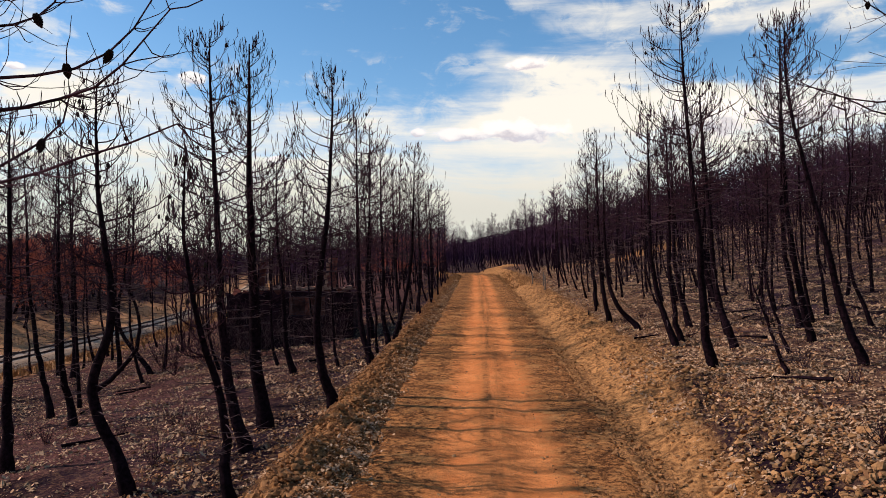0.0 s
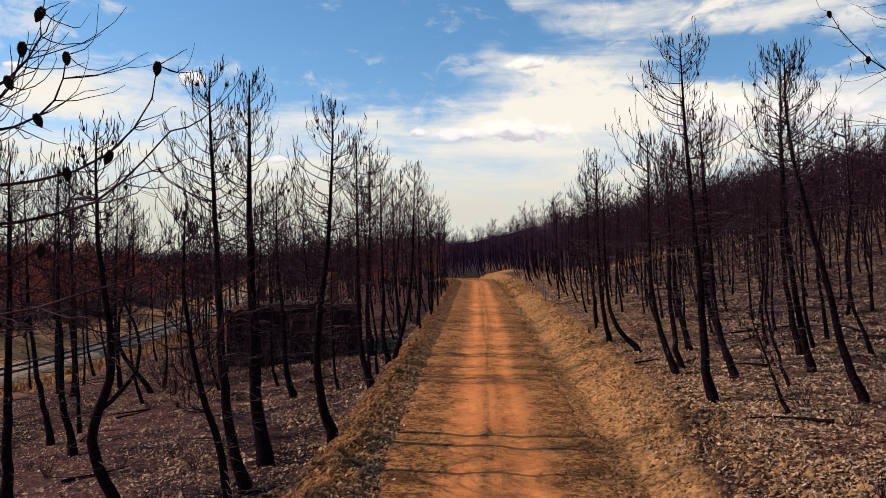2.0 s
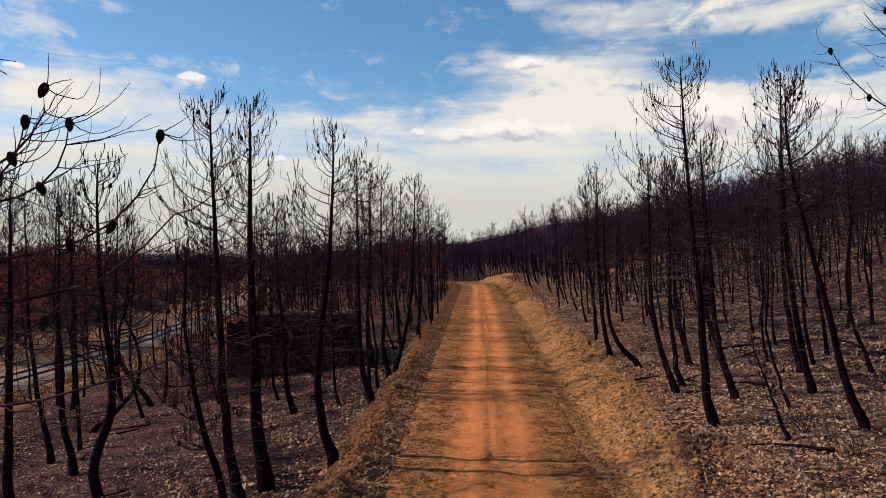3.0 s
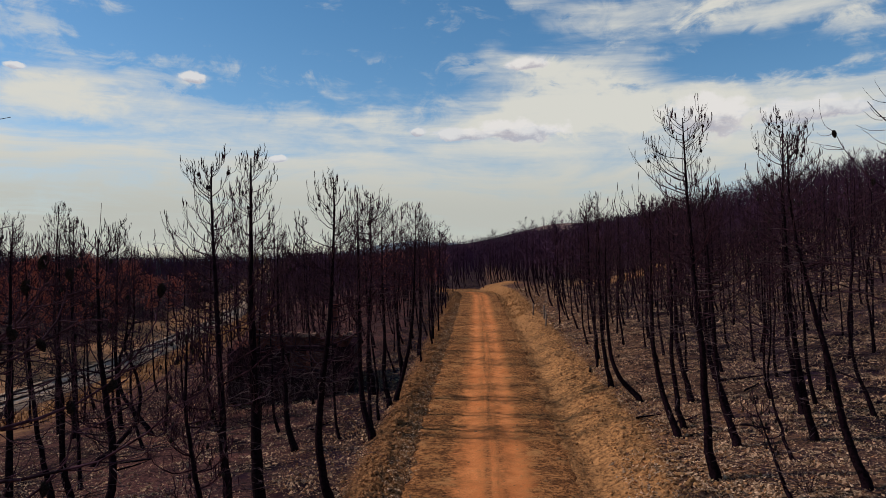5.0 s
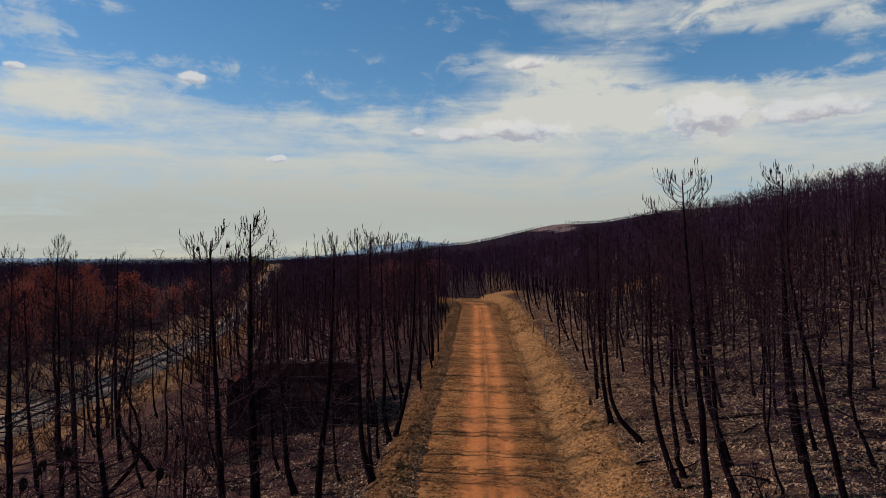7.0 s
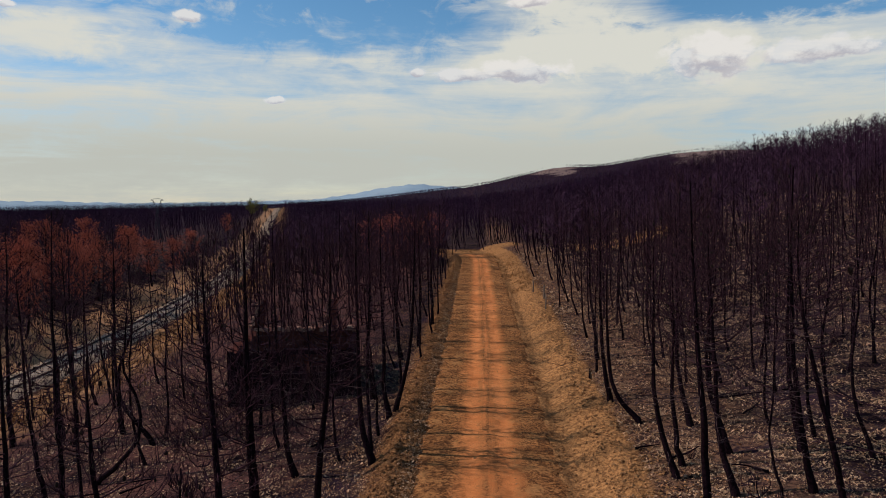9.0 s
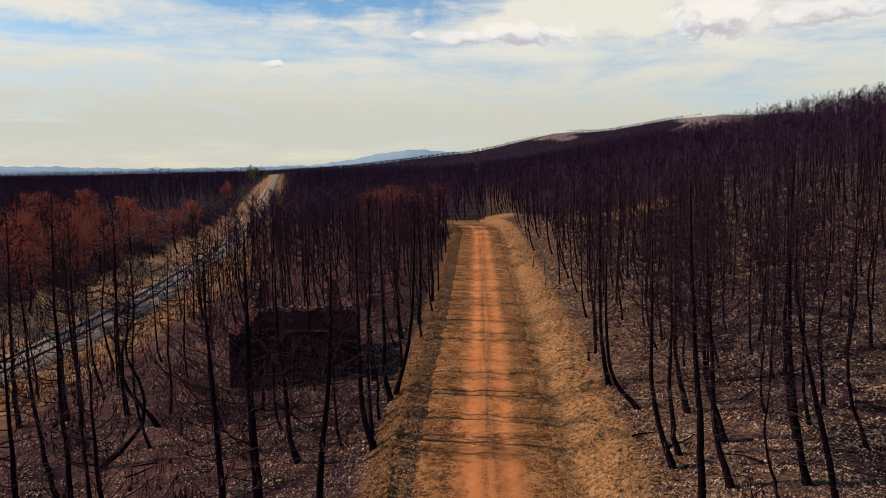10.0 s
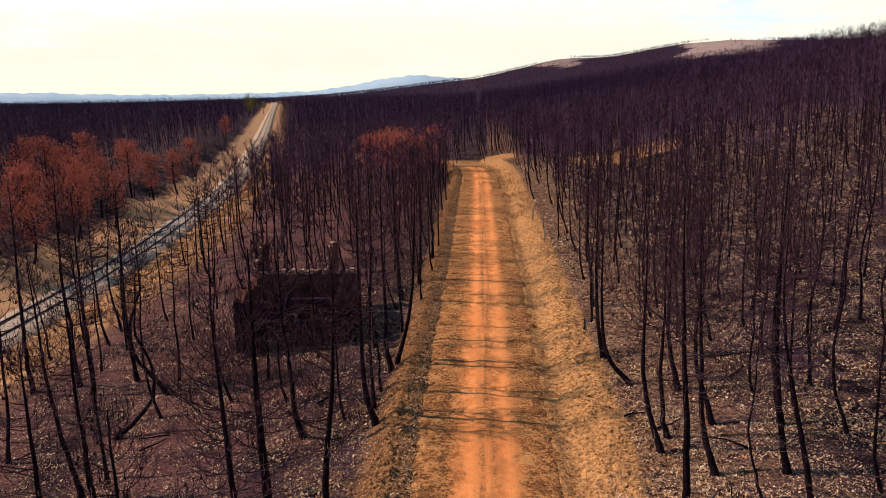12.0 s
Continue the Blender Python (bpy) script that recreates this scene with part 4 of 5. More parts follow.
# ---- scorched pines that kept their brown needles ----
def scorched_pine(seed, x, y, height, leaf=RUST, name="scorched_pine", label="scorched pine with rust-brown dead needles", group="scorched pines by the railway"):
    r = np.random.RandomState(seed)
    stem = stem_line(r, height, (r.uniform(-0.8, 0.4), r.uniform(-0.4, 0.4)), 7, 0.05)
    trunk = tubes(stem[None], (0.15 * (1 - 0.9 * np.linspace(0, 1, 7)) + 0.01)[None], 6)
    q = r.uniform(0.34, 0.97, 46)
    s = (q - 0.34) / 0.63
    start = np.stack([np.interp(q * height, stem[:, 2], stem[:, k]) for k in range(3)], -1)
    ln = (0.6 + 2.7 * np.sqrt(np.clip(1 - s ** 2, 0, 1))) * np.clip(0.45 + 1.6 * s, 0, 1) * r.uniform(0.6, 1.15, len(q))
    B = sprays(r, start, r.uniform(0, 6.28, len(q)), radians(80) - radians(34) * s, radians(48) - radians(28) * s, ln, 4)
    boughs = tubes(B, np.array([0.03, 0.022, 0.014, 0.006])[None] * np.ones((len(q), 1)), 3)
    i = np.repeat(np.arange(len(q)), 17)
    f = r.uniform(0.8, 3.0, len(i))
    lo = np.clip(f.astype(int), 0, 2)
    c = B[i, lo] + (B[i, lo + 1] - B[i, lo]) * (f - lo)[:, None] + r.normal(0, 0.25, (len(i), 3))
    j = np.repeat(np.arange(len(c)), 4)
    w = r.normal(0, 1, (len(j), 3)) + np.array([0, 0, 0.5])
    w /= np.linalg.norm(w, axis=1, keepdims=True)
    side = np.cross(w, r.normal(0, 1, (len(j), 3)))
    side /= np.linalg.norm(side, axis=1, keepdims=True)
    a = c[j] - w * 0.04
    tip = c[j] + w * r.uniform(0.14, 0.30, (len(j), 1))
    V = np.stack([a - side * 0.038, a + side * 0.038, tip], 1).reshape(-1, 3)
    needles = (V, np.arange(len(V)).reshape(-1, 3))
    tree = thing(name, x, y, float(ground_z(x, y)), label, "tree", group)
    child("trunk", trunk, BARK, tree)
    tagged(child("crown_frame", boughs, TWIG, tree), kind="stuff")
    tagged(child("foliage", needles, leaf, tree, False), kind="stuff")
    return tree


rust_models = []
grove = [(-48.5, 98.2), (-48.7, 105.2), (-49.8, 116.7), (-56.8, 141.9), (-80.0, 225.3), (-48.2, 89.2), (-45.1, 78.4), (-40.5, 62.4), (-42.6, 58.4), (-52.0, 95.0), (-53.5, 108.0), (-45.5, 70.0), (-44.6, 64.0), (-47.5, 60.0),
         (-41.7, 72.0), (-46.0, 76.0), (-44.0, 68.5), (-48.0, 84.0), (-43.8, 84.0), (-46.5, 70.0), (-13.0, 103.0), (-9.5, 105.5), (-7.0, 110.0), (-11.5, 111.0)]
for k, (x, y) in enumerate(grove + [p for p in rusty if all(math.hypot(p[0] - a, p[1] - b) > 3.4 for a, b in grove)][:40]):
    if k < 6:
        rust_models.append(scorched_pine(500 + k, x, y, rng.uniform(6.2, 7.8)))
    else:
        s = rng.uniform(0.85, 1.08) if k < len(grove) else rng.uniform(0.7, 1.2)
        t = copy_thing(rust_models[rng.randint(6)], pose(x, y, float(ground_z(x, y)), 0, 0, rng.uniform(0, 360)))
        t.scale = (s, s, s)

for k, (x, y, h) in enumerate(((-130, 415, 9.5), (-137, 428, 8.0), (-127, 400, 7.0), (-141, 440, 11.0), (-146, 452, 9.0), (-134, 446, 7.5))):
    scorched_pine(560 + k, x, y, h, GREEN, "green_tree", "yellow-green leafy tree that escaped the fire", "green trees by the railway")

# ---- railway ----
ys = np.concatenate([np.arange(-60, 200, 2.0), np.arange(200, 700, 10.0)])


def smooth_rail(y):
    k = np.linspace(-12, 12, 13)
    return np.mean([rail_x(y + a) for a in k], 0), np.mean([rail_z(y + a) for a in k], 0)


cx, cz = smooth_rail(ys)
tx, ty = np.gradient(cx), np.gradient(ys)
tl = np.hypot(tx, ty)
nx, ny = ty / tl, -tx / tl


def ribbon(profile):
    """A solid strip of the given cross-section (across, up) along the line."""
    p = np.array(profile)
    V = np.stack([cx[:, None] + nx[:, None] * p[None, :, 0], ys[:, None] + ny[:, None] * p[None, :, 0], cz[:, None] + p[None, :, 1]], -1)
    n, m = len(ys), len(p)
    i = np.arange(n - 1)[:, None] * m
    k = np.arange(m)[None, :]
    k2 = (k + 1) % m
    return V.reshape(-1, 3), np.stack([i + k, i + m + k, i + m + k2, i + k2], -1).reshape(-1, 4)


ballast = mesh_object("ballast", *ribbon([(-3.6, -1.4), (-1.75, -0.15), (-1.1, -0.135), (0, -0.15), (1.1, -0.135), (1.75, -0.15), (3.6, -1.4)]), BALLAST, (), True)
tagged(ballast, "pale grey crushed-stone railway ballast", "ballast", kind="structure")
railway = thing("railway_track", 0, 0, 0, "single railway track with dark rusty rails", "railway track")
for s in (-0.834, 0.834):
    child("rail", ribbon([(s - 0.075, -0.16), (s - 0.075, -0.14), (s - 0.02, -0.12), (s - 0.04, 0.0), (s + 0.04, 0.0), (s + 0.02, -0.12), (s + 0.075, -0.14), (s + 0.075, -0.16)]), STEEL, railway, False, "dark rusty steel rail")
sleeper_bm = bmesh.new()
bmesh.ops.create_cube(sleeper_bm, size=1.0, matrix=Matrix.Diagonal((2.6, 0.26, 0.14, 1.0)))
bmesh.ops.bevel(sleeper_bm, geom=sleeper_bm.edges[:], offset=0.02, segments=1, affect="EDGES")
sleeper_mesh = bpy.data.meshes.new("sleeper")
sleeper_bm.to_mesh(sleeper_mesh)
sleeper_bm.free()
sleeper_mesh.materials.append(SLEEPER)
for y in np.arange(34, 150, 0.62):
    x, z = smooth_rail(y)
    turn = math.degrees(math.atan2(float(smooth_rail(y + 1)[0] - smooth_rail(y - 1)[0]), 2.0))
    sleeper = new("sleeper", sleeper_mesh)
    sleeper.parent = railway
    sleeper.matrix_local = pose(float(x), float(y), float(z) - 0.19, 0, 0, -turn)

# ---- ruined hut ----
def block(bm, x0, x1, y0, y1, z0, z1, rough=0.0, seed=0):
    r = random.Random(seed)
    vs = [bm.verts.new((x, y, z + (r.uniform(-rough, rough) if z == z1 else 0))) for z in (z0, z1) for y in (y0, y1) for x in (x0, x1)]
    for f in ((0, 2, 3, 1), (4, 5, 7, 6), (0, 1, 5, 4), (2, 6, 7, 3), (0, 4, 6, 2), (1, 3, 7, 5)):
        bm.faces.new([vs[i] for i in f])


def part(name, bm, mat, parent, label=""):
    me = bpy.data.meshes.new(name)
    bmesh.ops.recalc_face_normals(bm, faces=bm.faces)
    bm.to_mesh(me)
    bm.free()
    me.materials.append(mat)
    ob = new(name, me)
    ob.parent = parent
    return tagged(ob, label)


hut = thing("ruined_hut", -6.45, 37.4, -0.95, "roofless burnt-out brick hut with near-black and brick walls", "ruin")
hut.rotation_euler = (0, 0, radians(7.0))


def ragged_wall(name, x0, x1, y0, y1, z1, mat, steps, drop, seed, label="", along="x"):
    """One solid wall with a broken top edge."""
    bm = bmesh.new()
    r = random.Random(seed)
    line = [(x0 + (x1 - x0) * k / steps, r.uniform(0, 1)) for k in range(steps + 1)]
    rings = []
    for x, f in line:
        top = z1 - drop * f
        rings.append([bm.verts.new(p if along == "x" else (p[1], p[0], p[2])) for p in ((x, y0, 0), (x, y1, 0), (x, y1, top - r.uniform(0, 0.1)), (x, y0, top))])
    for a, b in zip(rings, rings[1:]):
        for k in range(4):
            bm.faces.new((a[k], a[(k + 1) % 4], b[(k + 1) % 4], b[k]))
    bm.faces.new(rings[0])
    bm.faces.new(rings[-1][::-1])
    return part(name, bm, mat, hut, label)


# front and right walls are near-black, left and back walls dark red brick
ragged_wall("front_wall", -6.5, -3.35, 0.0, 0.35, 3.1, DARK_MASONRY, 16, 0.35, 11)
ragged_wall("front_wall", -1.45, 0.0, 0.0, 0.35, 3.15, DARK_MASONRY, 8, 0.3, 2)
bm = bmesh.new()
block(bm, -2.48, -2.22, 0.02, 0.33, 1.752, 2.718, 0.0, 21)
part("jamb", bm, BRICK, hut, "broken brick jamb")
for x0, x1, seed in ((-3.348, -2.402, 3), (-2.4, -1.452, 4)):
    bm = bmesh.new()
    block(bm, x0, x1, 0.0, 0.35, 0, 1.75, 0.06, seed)
    part("sill_wall", bm, DARK_MASONRY, hut)
bm = bmesh.new()
block(bm, -3.5, -1.3, -0.012, 0.362, 2.72, 3.0, 0.04, 4)
part("lintel", bm, DARK_MASONRY, hut)
ragged_wall("back_wall", -6.5, 0.0, 6.4, 6.75, 3.1, BRICK, 26, 0.28, 5, "dark red brick wall with a broken top")
for k in range(22):
    if k % 5 != 3:
        bm = bmesh.new()
        block(bm, -6.3 + 0.28 * k, -6.3 + 0.28 * k + 0.26, 6.37, 6.78, 2.86 + 0.05 * math.sin(k * 1.7), 3.06 + 0.07 * math.sin(k * 2.9), 0.03, 70 + k)
        part("coping_brick", bm, PALE_EDGE, hut, "pale brick along the wall top")
ragged_wall("side_wall", 0.352, 6.398, -6.5, -6.15, 3.1, BRICK, 16, 0.6, 6, "", "y")
ragged_wall("side_wall", 0.352, 6.398, -0.35, 0.0, 3.0, DARK_MASONRY, 16, 0.6, 7, "", "y")


def gable_stub(x0, x1, lean, top, label):
    """A gable's remains: a leaning brick pier, sunlight painted pale down its left edge."""
    bm = bmesh.new()
    rows = 7
    for k in range(rows):
        z0, z1 = 2.95 + (top - 2.95) * k / rows, 2.95 + (top - 2.95) * (k + 1) / rows
        d = lean * k / rows + 0.05 * math.sin(k * 2.3)
        block(bm, x0 + d, x1 + d * 0.4, 6.42, 6.73, z0, z1, 0.02, 40 + k)
    pier = part("gable_stub", bm, BRICK, hut, label)
    bm = bmesh.new()
    for k in range(rows):
        z0, z1 = 2.97 + (top - 2.95) * k / rows, 2.97 + (top - 2.95) * (k + 1) / rows
        d = (lean * k / rows + 0.05 * math.sin(k * 2.3)) / 2.5
        block(bm, x0 + d * 2.5 - 0.16, x0 + d * 2.5 + 0.02, 6.38, 6.77, z0, z1, 0.02, 60 + k)
    return part("sunlit_edge", bm, PALE_EDGE, pier, "pale left edge coloured as sunlit brick")


gable_stub(-6.4, -5.75, 0.55, 4.75, "leaning stub of a brick gable")
gable_stub(-1.95, -1.4, 0.25, 4.8, "upright stub of a brick gable")
rubble = bmesh.new()
for k in range(60):
    r0 = random.Random(900 + k)
    x, y, s = r0.uniform(-5.9, -0.6), r0.uniform(0.6, 6.0), r0.uniform(0.1, 0.35)
    block(rubble, x - s, x + s, y - s * 0.6, y + s * 0.6, 0.35, 0.7 + r0.uniform(0.1, 0.5), 0.1, k)
tagged(part("rubble", rubble, DARK_MASONRY, hut, "fallen bricks and dark rubble"), kind="stuff")

# ---- fence posts at the end of the bank ----
for x, y, h in ((5.3, 57.0, 1.2), (5.6, 62.0, 1.2), (5.0, 66.5, 1.1)):
    p = thing("fence_post", x, y, float(ground_z(x, y)), "weathered wooden fence post on the bank", "post", "fence posts")
    child("post", tubes(np.array([[(0, 0, -0.3), (0.02, 0, h * 0.5), (0.0, 0.02, h), (0, 0.02, h + 0.01)]]), np.array([[0.06, 0.055, 0.05, 0.004]]), 8), POST, p)

# ---- power pylon beyond the railway ----
PYLON = (-77.2, 170.0)
pylon_base = float(ground_z(*PYLON))
pylon_top = 11.6 - pylon_base
pylon = thing("power_pylon", PYLON[0], PYLON[1], pylon_base, "slender steel lattice power pylon with a V-shaped arched head", "pylon")
waist = pylon_top - 2.3


def girders(bars, thick=0.035):
    return tubes(np.array(bars, float), np.full((len(bars), 2), thick), 4)


legs, lacing, arms = [], [], []
for sx in (-1, 1):
    for sy in (-1, 1):
        legs.append([(0.55 * sx, 0.55 * sy, -0.2), (0.2 * sx, 0.2 * sy, waist)])
    arms += [[(0.2 * sx, 0.1, waist), (0.95 * sx, 0.1, pylon_top - 0.35)], [(0.1 * sx, -0.1, waist), (1.0 * sx, -0.1, pylon_top - 0.25)], [(0.95 * sx, 0, pylon_top - 0.3), (1.5 * sx, 0, pylon_top - 0.2)]]
for k in range(14):
    z0, z1 = waist * k / 14, waist * (k + 1) / 14
    a, b = 0.55 - 0.35 * k / 14, 0.55 - 0.35 * (k + 1) / 14
    lacing += [[(-a, -a, z0), (b, -b, z1)], [(a, a, z0), (-b, b, z1)]]
arch = [(1.5 * math.cos(q), 0, pylon_top - 0.2 + 0.35 * math.sin(q)) for q in np.linspace(0, math.pi, 9)]
for leg in legs:
    child("leg", girders([leg], 0.05), GALVANISED, pylon, False)
for k in (0, 1):
    child("lacing", girders(lacing[k::2], 0.025), GALVANISED, pylon, False)
child("crossarm", joined([girders(arms, 0.045), girders([[p, q] for p, q in zip(arch, arch[1:])], 0.045)]), GALVANISED, pylon, False)

# ---- hills on the horizon ----
def ridge(name, a0, a1, dist, tops, label):
    a = np.radians(np.linspace(a0, a1, 160))
    h = np.interp(np.linspace(0, 1, 160), np.linspace(0, 1, len(tops)), tops)
    h = np.convolve(np.pad(h, 4, "edge"), np.ones(9) / 9, "valid") + 3 * np.sin(a * 300) + 2 * np.sin(a * 731)
    rows_ = [np.stack([np.sin(a) * (dist - 400 + 200 * k), np.cos(a) * (dist - 400 + 200 * k), -60 + (h + 60) * f], -1) for k, f in enumerate((0.0, 0.75, 1.0, 0.4))]
    ob = mesh_object(name, np.concatenate(rows_), grid_faces(160, 4), FAR_HILL, (), True)
    return tagged(ob, label, "hills", kind="structure")


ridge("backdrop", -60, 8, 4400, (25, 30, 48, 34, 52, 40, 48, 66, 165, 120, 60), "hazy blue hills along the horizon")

# ---- leaf litter, flakes of bark and clods ----
def flakes(name, x, y, size, seed, mat, label, lift=0.015, flat=False):
    """Curled leaves: pointed ovals folded along the middle, two four-cornered halves each."""
    r = np.random.RandomState(seed)
    n = len(x)
    size = np.minimum(size, 3.2 * np.median(size))
    z = surface_z(x, y) + lift + size * 0.15
    az = r.uniform(0, 6.28, n)
    tilt = r.normal(0, 0.45, (n, 2))
    q = np.array([(-0.55, 0.0), (-0.15, -0.36), (0.28, -0.30), (0.58, 0.0), (0.25, 0.32), (-0.2, 0.34)])[None] * (1 + r.normal(0, 0.16, (n, 6, 2)))
    q[..., 1] *= r.uniform(0.7, 1.15, (n, 1))
    px, py = q[..., 0] * size[:, None], q[..., 1] * size[:, None]
    curl = np.array([0.10, 0.0, 0.0, 0.16, 0.0, 0.0])[None] * size[:, None] + np.abs(py) * r.uniform(-0.5, 0.9, (n, 1))
    V = np.stack([x[:, None] + px * np.cos(az)[:, None] - py * np.sin(az)[:, None], y[:, None] + px * np.sin(az)[:, None] + py * np.cos(az)[:, None],
                  z[:, None] + px * tilt[:, 0:1] + py * tilt[:, 1:2] + curl], -1)
    if flat:
        V = V[:, [0, 2, 3, 5]]
        F = np.arange(4 * n)
    else:
        F = np.arange(n)[:, None, None] * 6 + np.array([(0, 1, 2, 3), (0, 3, 4, 5)])[None]
    return tagged(mesh_object(name, V.reshape(-1, 3), F.reshape(-1, 4), mat), label, "litter", kind="stuff")


def field(n, u0, u1, y0, y1, seed, power=1.6):
    r = np.random.RandomState(seed)
    y = y0 + (y1 - y0) * r.uniform(0, 1, n) ** power
    x = across(r.uniform(u0, u1, n), y)
    keep = lumps(x, y, 4.5, 77) + 0.7 * lumps(x, y, 1.0, 78) > r.uniform(-0.9, 0.7, n)
    return x[keep], y[keep]


x, y = field(100000, 4.9, 18, 8, 26, 1, 1.3)
flakes("forest_litter", x, y, np.random.RandomState(2).gamma(2.4, 0.012, len(x)) + 0.018, 3, LITTER, "pale dry leaves and bark flakes on burnt soil")
x, y = field(110000, 4.9, 27, 24, 56, 11, 1.1)
flakes("forest_litter", x, y, np.random.RandomState(12).gamma(2.6, 0.016, len(x)) + 0.024, 13, LITTER, "pale dry leaves and bark flakes between the burnt stems", flat=True)
x, y = field(16000, 3.3, 8.5, 7, 22, 91, 1.2)
flakes("forest_litter", x, y, np.random.RandomState(92).gamma(2.6, 0.013, len(x)) + 0.020, 93, LITTER, "pale dry leaves and bark flakes among the clods of the bank")
x, y = field(60000, 5.0, 50, 54, 120, 4, 1.15)
flakes("forest_litter", x, y, np.random.RandomState(8).gamma(3.0, 0.030, len(x)) + 0.04, 9, LITTER, "pale dry leaves and bark flakes further up the slope", flat=True)
x, y = field(95000, -22, -3.9, 7, 50, 5, 1.4)
flakes("forest_litter", x, y, np.random.RandomState(6).gamma(2.5, 0.014, len(x)) + 0.020, 7, LITTER, "pale dry leaves and bark flakes on burnt soil")

x, y = field(34000, -7.0, -2.7, 7, 95, 14, 1.6)
flakes("forest_litter", x, y, np.random.RandomState(15).gamma(2.2, 0.012, len(x)) + 0.012, 16, LEAF, "tan dry leaves drifted against the berm", 0.03)


def clods(name, x, y, size, seed, mat, label):
    r = np.random.RandomState(seed)
    n = len(x)
    g = (1 + 5 ** 0.5) / 2
    o = np.array([(-1, g, 0), (1, g, 0), (-1, -g, 0), (1, -g, 0), (0, -1, g), (0, 1, g), (0, -1, -g), (0, 1, -g), (g, 0, -1), (g, 0, 1), (-g, 0, -1), (-g, 0, 1)]) / math.hypot(1, g)
    o = o[None] * np.array([1.0, 0.85, 0.7]) * (1 + r.normal(0, 0.17, (n, 12, 1))) * (1 + r.normal(0, 0.16, (n, 1, 3)))
    a = r.uniform(0, 6.28, n)[:, None]
    V = np.stack([x[:, None] + size[:, None] * (o[..., 0] * np.cos(a) - o[..., 1] * np.sin(a)), y[:, None] + size[:, None] * (o[..., 0] * np.sin(a) + o[..., 1] * np.cos(a)),
                  (surface_z(x, y) + size * 0.25)[:, None] + size[:, None] * o[..., 2]], -1)
    t = np.array([(0, 11, 5), (0, 5, 1), (0, 1, 7), (0, 7, 10), (0, 10, 11), (1, 5, 9), (5, 11, 4), (11, 10, 2), (10, 7, 6), (7, 1, 8),
                  (3, 9, 4), (3, 4, 2), (3, 2, 6), (3, 6, 8), (3, 8, 9), (4, 9, 5), (2, 4, 11), (6, 2, 10), (8, 6, 7), (9, 8, 1)])
    return tagged(mesh_object(name, V.reshape(-1, 3), (np.arange(n)[:, None, None] * 12 + t[None]).reshape(-1, 3), mat), label, "clods", kind="stuff")


r = np.random.RandomState(31)
y = 7 + 85 * r.uniform(0, 1, 11000) ** 1.9
clods("bank_clods", across(r.normal(4.4, 0.8, len(y)).clip(2.6, 6.6), y), y, r.gamma(2.2, 0.0105, len(y)) + 0.008, 32, CLOD, "ochre clods and stones along the bank")
y = 7 + 85 * r.uniform(0, 1, 9000) ** 2.0
clods("berm_clods", across(r.normal(-3.2, 0.38, len(y)), y), y, r.gamma(2.4, 0.013, len(y)) + 0.006, 33, HEAP, "brown clods heaped along the track's edge")
y = 7 + 85 * r.uniform(0, 1, 5000) ** 1.9
clods("edge_clods", across(r.normal(-2.4, 0.16, len(y)), y), y, r.gamma(2.0, 0.011, len(y)) + 0.006, 35, HEAP, "brown clods spilled onto the track's edge")
y = 7 + 70 * r.uniform(0, 1, 6000) ** 1.9
clods("road_pebbles", across(r.choice((-1, 1), len(y)) * r.normal(1.7, 0.45, len(y)).clip(0.3, 2.5), y), y, r.gamma(2.0, 0.008, len(y)) + 0.008, 34, CLOD, "small stones strewn on the dirt track")

# ---- dry grass ----
def tufts(name, x, y, tall, seed, label):
    r = np.random.RandomState(seed)
    n = len(x)
    a = r.uniform(0, 6.28, n)
    z = ground_z(x, y)
    b = np.stack([x, y, z - 0.03], -1)
    side = np.stack([np.cos(a), np.sin(a), np.zeros(n)], -1) * (tall * 0.10)[:, None]
    tip = b + np.stack([r.normal(0, 0.3, n) * tall, r.normal(0, 0.3, n) * tall, tall], -1)
    V = np.stack([b - side, b + side, tip], 1).reshape(-1, 3)
    return tagged(mesh_object(name, V, np.arange(3 * n).reshape(-1, 3), GRASS), label, "dry grass", kind="stuff")


r = np.random.RandomState(41)
y = r.uniform(38, 190, 26000)
d = r.choice((1, 1, 1, -1), len(y)) * r.gamma(4.0, 1.1, len(y)) + 1.6
x = rail_x(y) + d
keep = (np.abs(d) > 3.3) & (lumps(x, y, 5.0, 50) > -0.3)
tufts("verge_grass", x[keep], y[keep], r.gamma(4.0, 0.07, int(keep.sum())), 42, "dry yellow grass along the railway verge")
y = r.uniform(70, 127, 11000)
x = road_x(y) + np.where(y > 119, r.uniform(-4, 8, len(y)), r.choice((-1, 1, 1), len(y)) * (2.3 + r.gamma(2.0, 0.8, len(y))))
keep = lumps(x, y, 3.0, 51) > -0.2
tufts("bank_grass", x[keep], y[keep], r.gamma(4.0, 0.045, int(keep.sum())), 43, "dry yellow grass at the end of the bank")

# ---- loose bits on the track's shoulders ----
r = np.random.RandomState(61)
y = 7 + 70 * r.uniform(0, 1, 26000) ** 1.9
u = np.where(r.uniform(0, 1, len(y)) < 0.12, r.normal(0, 0.16, len(y)), r.choice((-1, 1), len(y)) * r.normal(1.85, 0.45, len(y)).clip(0.9, 2.7))
flakes("shoulder_litter", across(u, y), y, r.gamma(2.0, 0.010, len(y)) + 0.012, 62, LEAF, "small dry leaves and chips on the track's shoulders", 0.02)
y = 7 + 80 * r.uniform(0, 1, 5000) ** 1.8
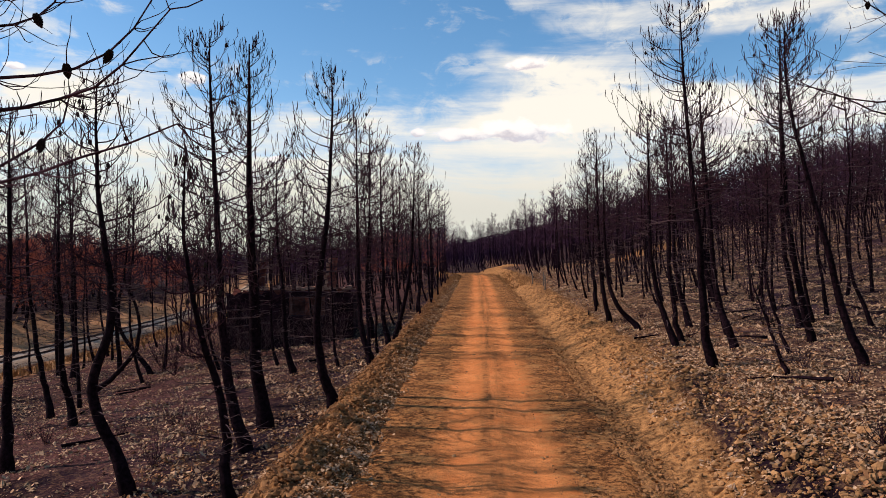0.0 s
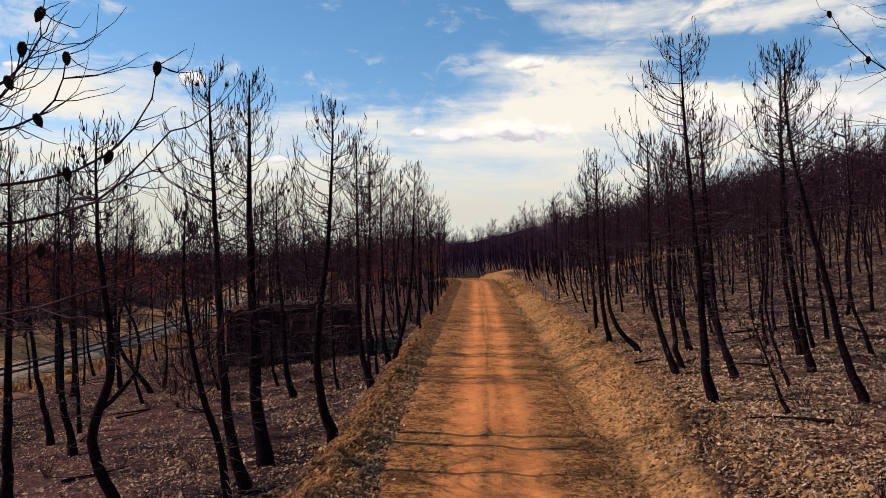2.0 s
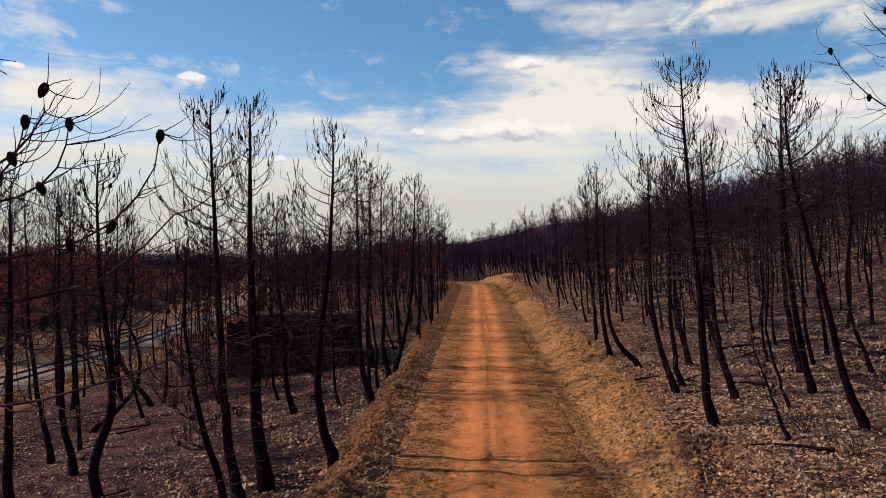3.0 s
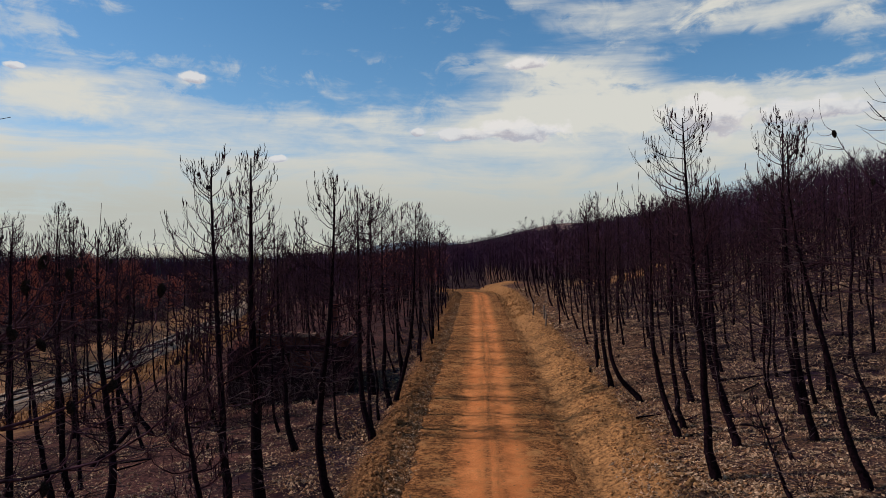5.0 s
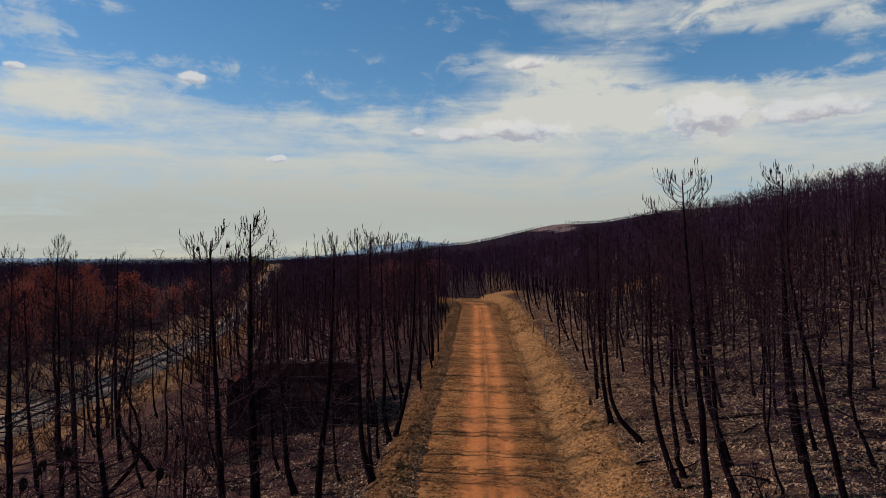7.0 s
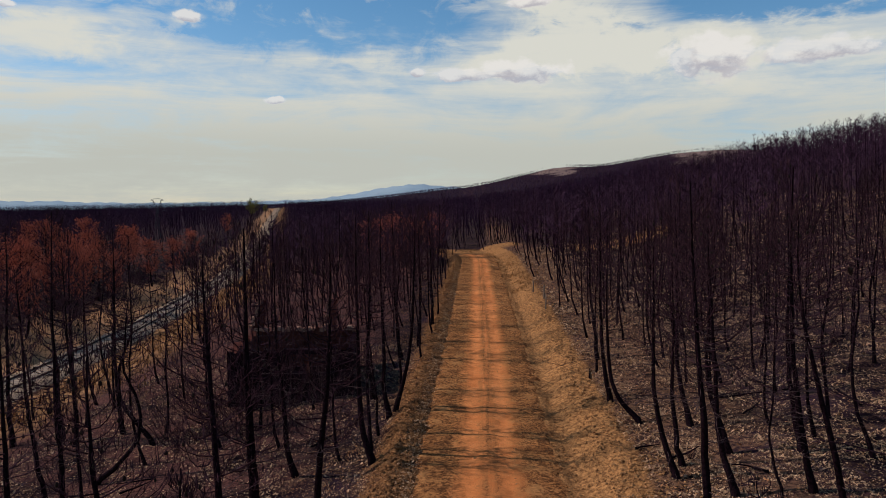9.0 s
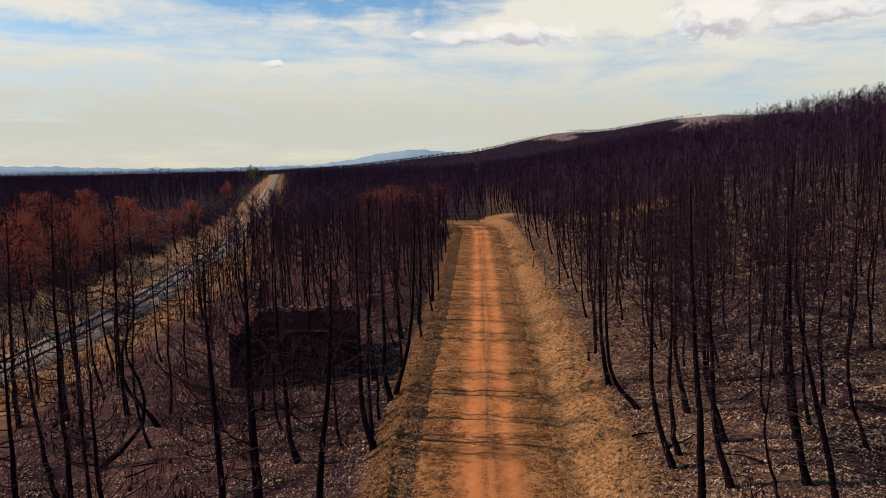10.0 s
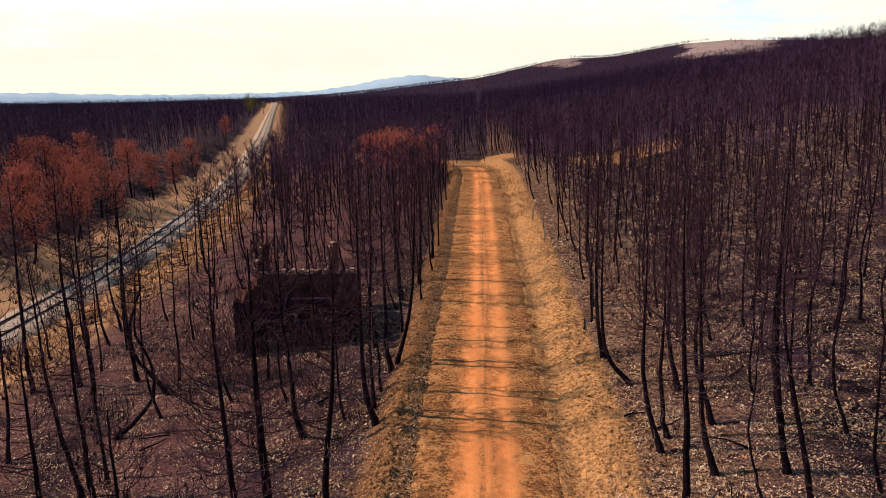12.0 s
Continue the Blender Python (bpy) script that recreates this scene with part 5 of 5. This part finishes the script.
flakes("ditch_litter", across(r.normal(2.6, 0.22, len(y)), y), y, r.gamma(3.0, 0.011, len(y)) + 0.012, 63, HEAP, "charred bark and leaves gathered along the ditch", 0.05)

y = 7 + 80 * r.uniform(0, 1, 34000) ** 1.9
flakes("berm_litter", across(r.normal(-3.05, 0.55, len(y)), y), y, r.gamma(2.0, 0.009, len(y)) + 0.012, 64, LEAF, "curled brown leaves and bark heaped on the berm", 0.04)
y = 7 + 80 * r.uniform(0, 1, 12000) ** 1.9
flakes("edge_litter", across(r.normal(-2.5, 0.24, len(y)), y), y, r.gamma(2.0, 0.012, len(y)) + 0.014, 66, LITTER, "pale and tan dry leaves blown along the track's edge", 0.04)
y = 7 + 80 * r.uniform(0, 1, 9000) ** 1.7
flakes("bank_litter", across(3.4 + r.gamma(2.5, 1.1, len(y)), y), y, r.gamma(2.2, 0.015, len(y)) + 0.02, 65, LEAF, "curled brown leaves and stones on the bank", 0.04)

# ---- burnt shrubs and fallen branches ----
def shrub(seed, x, y, tall, n=16, thick=1.0, label="small burnt shrub of bare charred twigs", mat=TWIG):
    r = np.random.RandomState(seed)
    S = sprays(r, np.zeros((n, 3)) + r.normal(0, 0.05, (n, 3)) * (1, 1, 0), r.uniform(0, 6.28, n), r.uniform(0.2, 1.1, n), r.uniform(0.0, 0.9, n), tall * r.uniform(0.5, 1.1, n), 5)
    i = np.repeat(np.arange(n), 4 if thick == 1.0 else 9)
    T = sprays(r, S[i, r.randint(1, 5, len(i))], r.uniform(0, 6.28, len(i)), r.uniform(0.3, 1.2, len(i)), r.uniform(0.1, 0.9, len(i)), tall * r.uniform(0.15, 0.4, len(i)), 3)
    bush = thing("burnt_shrub", x, y, float(ground_z(x, y)) - 0.02, label, "shrub", "burnt shrubs")
    tagged(child("twigwork", joined([tubes(S, thick * np.linspace(0.008, 0.003, 5)[None] * np.ones((n, 1)), 4), tubes(T, thick * np.linspace(0.004, 0.002, 3)[None] * np.ones((len(i), 1)), 3)]), mat, bush), kind="stuff")
    return bush


r = np.random.RandomState(71)
for k, (x, y, h) in enumerate(((-13.6, 35.2, 3.0), (-12.6, 33.4, 2.4), (-14.8, 33.4, 3.2), (-15.2, 37.5, 3.4), (-13.2, 31.0, 2.2), (-9.0, 40.0, 2.6), (-11.4, 41.5, 2.8))):
    shrub(760 + k, x, y, h, 14, 1.35, "tall leafless burnt bush of reddish-brown twigs")
for k, (x, y, h) in enumerate(((-7.6, 35.2, 2.8), (-9.4, 34.8, 3.4), (-11.2, 35.0, 3.0), (-12.4, 34.4, 2.6), (-8.4, 33.0, 2.0), (-10.4, 32.2, 2.2), (-7.0, 34.2, 3.0), (-9.9, 33.6, 2.6), (-11.8, 33.0, 3.2), (-6.4, 33.2, 2.2))):
    shrub(780 + k, x, y, h, 9, 1.3, "tall bare bush of pale bleached twigs", DEADWOOD)
for k, (x, y) in enumerate([(6.1, 10.6), (8.4, 13.2), (7.1, 9.2), (-4.6, 10.6), (-6.4, 14.2), (9.7, 14.6)] + [(a * s, b) for a, b, s in zip(r.uniform(5.5, 15, 22), r.uniform(12, 34, 22), r.choice((-1, 1), 22))]):
    shrub(720 + k, x, y, r.uniform(0.35, 0.75))


def fallen(seed, x, y, length, turn):
    r = np.random.RandomState(seed)
    t = np.linspace(0, 1, 7)
    px, py = x + np.cos(turn) * length * t, y + np.sin(turn) * length * t
    P = np.stack([px - x, py - y + 0.08 * np.sin(t * 5 + seed), ground_z(px, py) - float(ground_z(x, y)) + 0.05 + 0.03 * r.uniform(0, 1, 7)], -1)
    branch = thing("fallen_branch", x, y, float(ground_z(x, y)), "charred fallen branch lying on the burnt soil", "branch", "fallen branches")
    child("wood", tubes(P[None], np.linspace(0.045, 0.015, 7)[None], 7), BARK, branch)


for k in range(22):
    s = r.choice((-1, 1))
    fallen(800 + k, s * r.uniform(5.5, 15), r.uniform(12, 36), r.uniform(0.8, 2.6), r.uniform(0, 3.14))
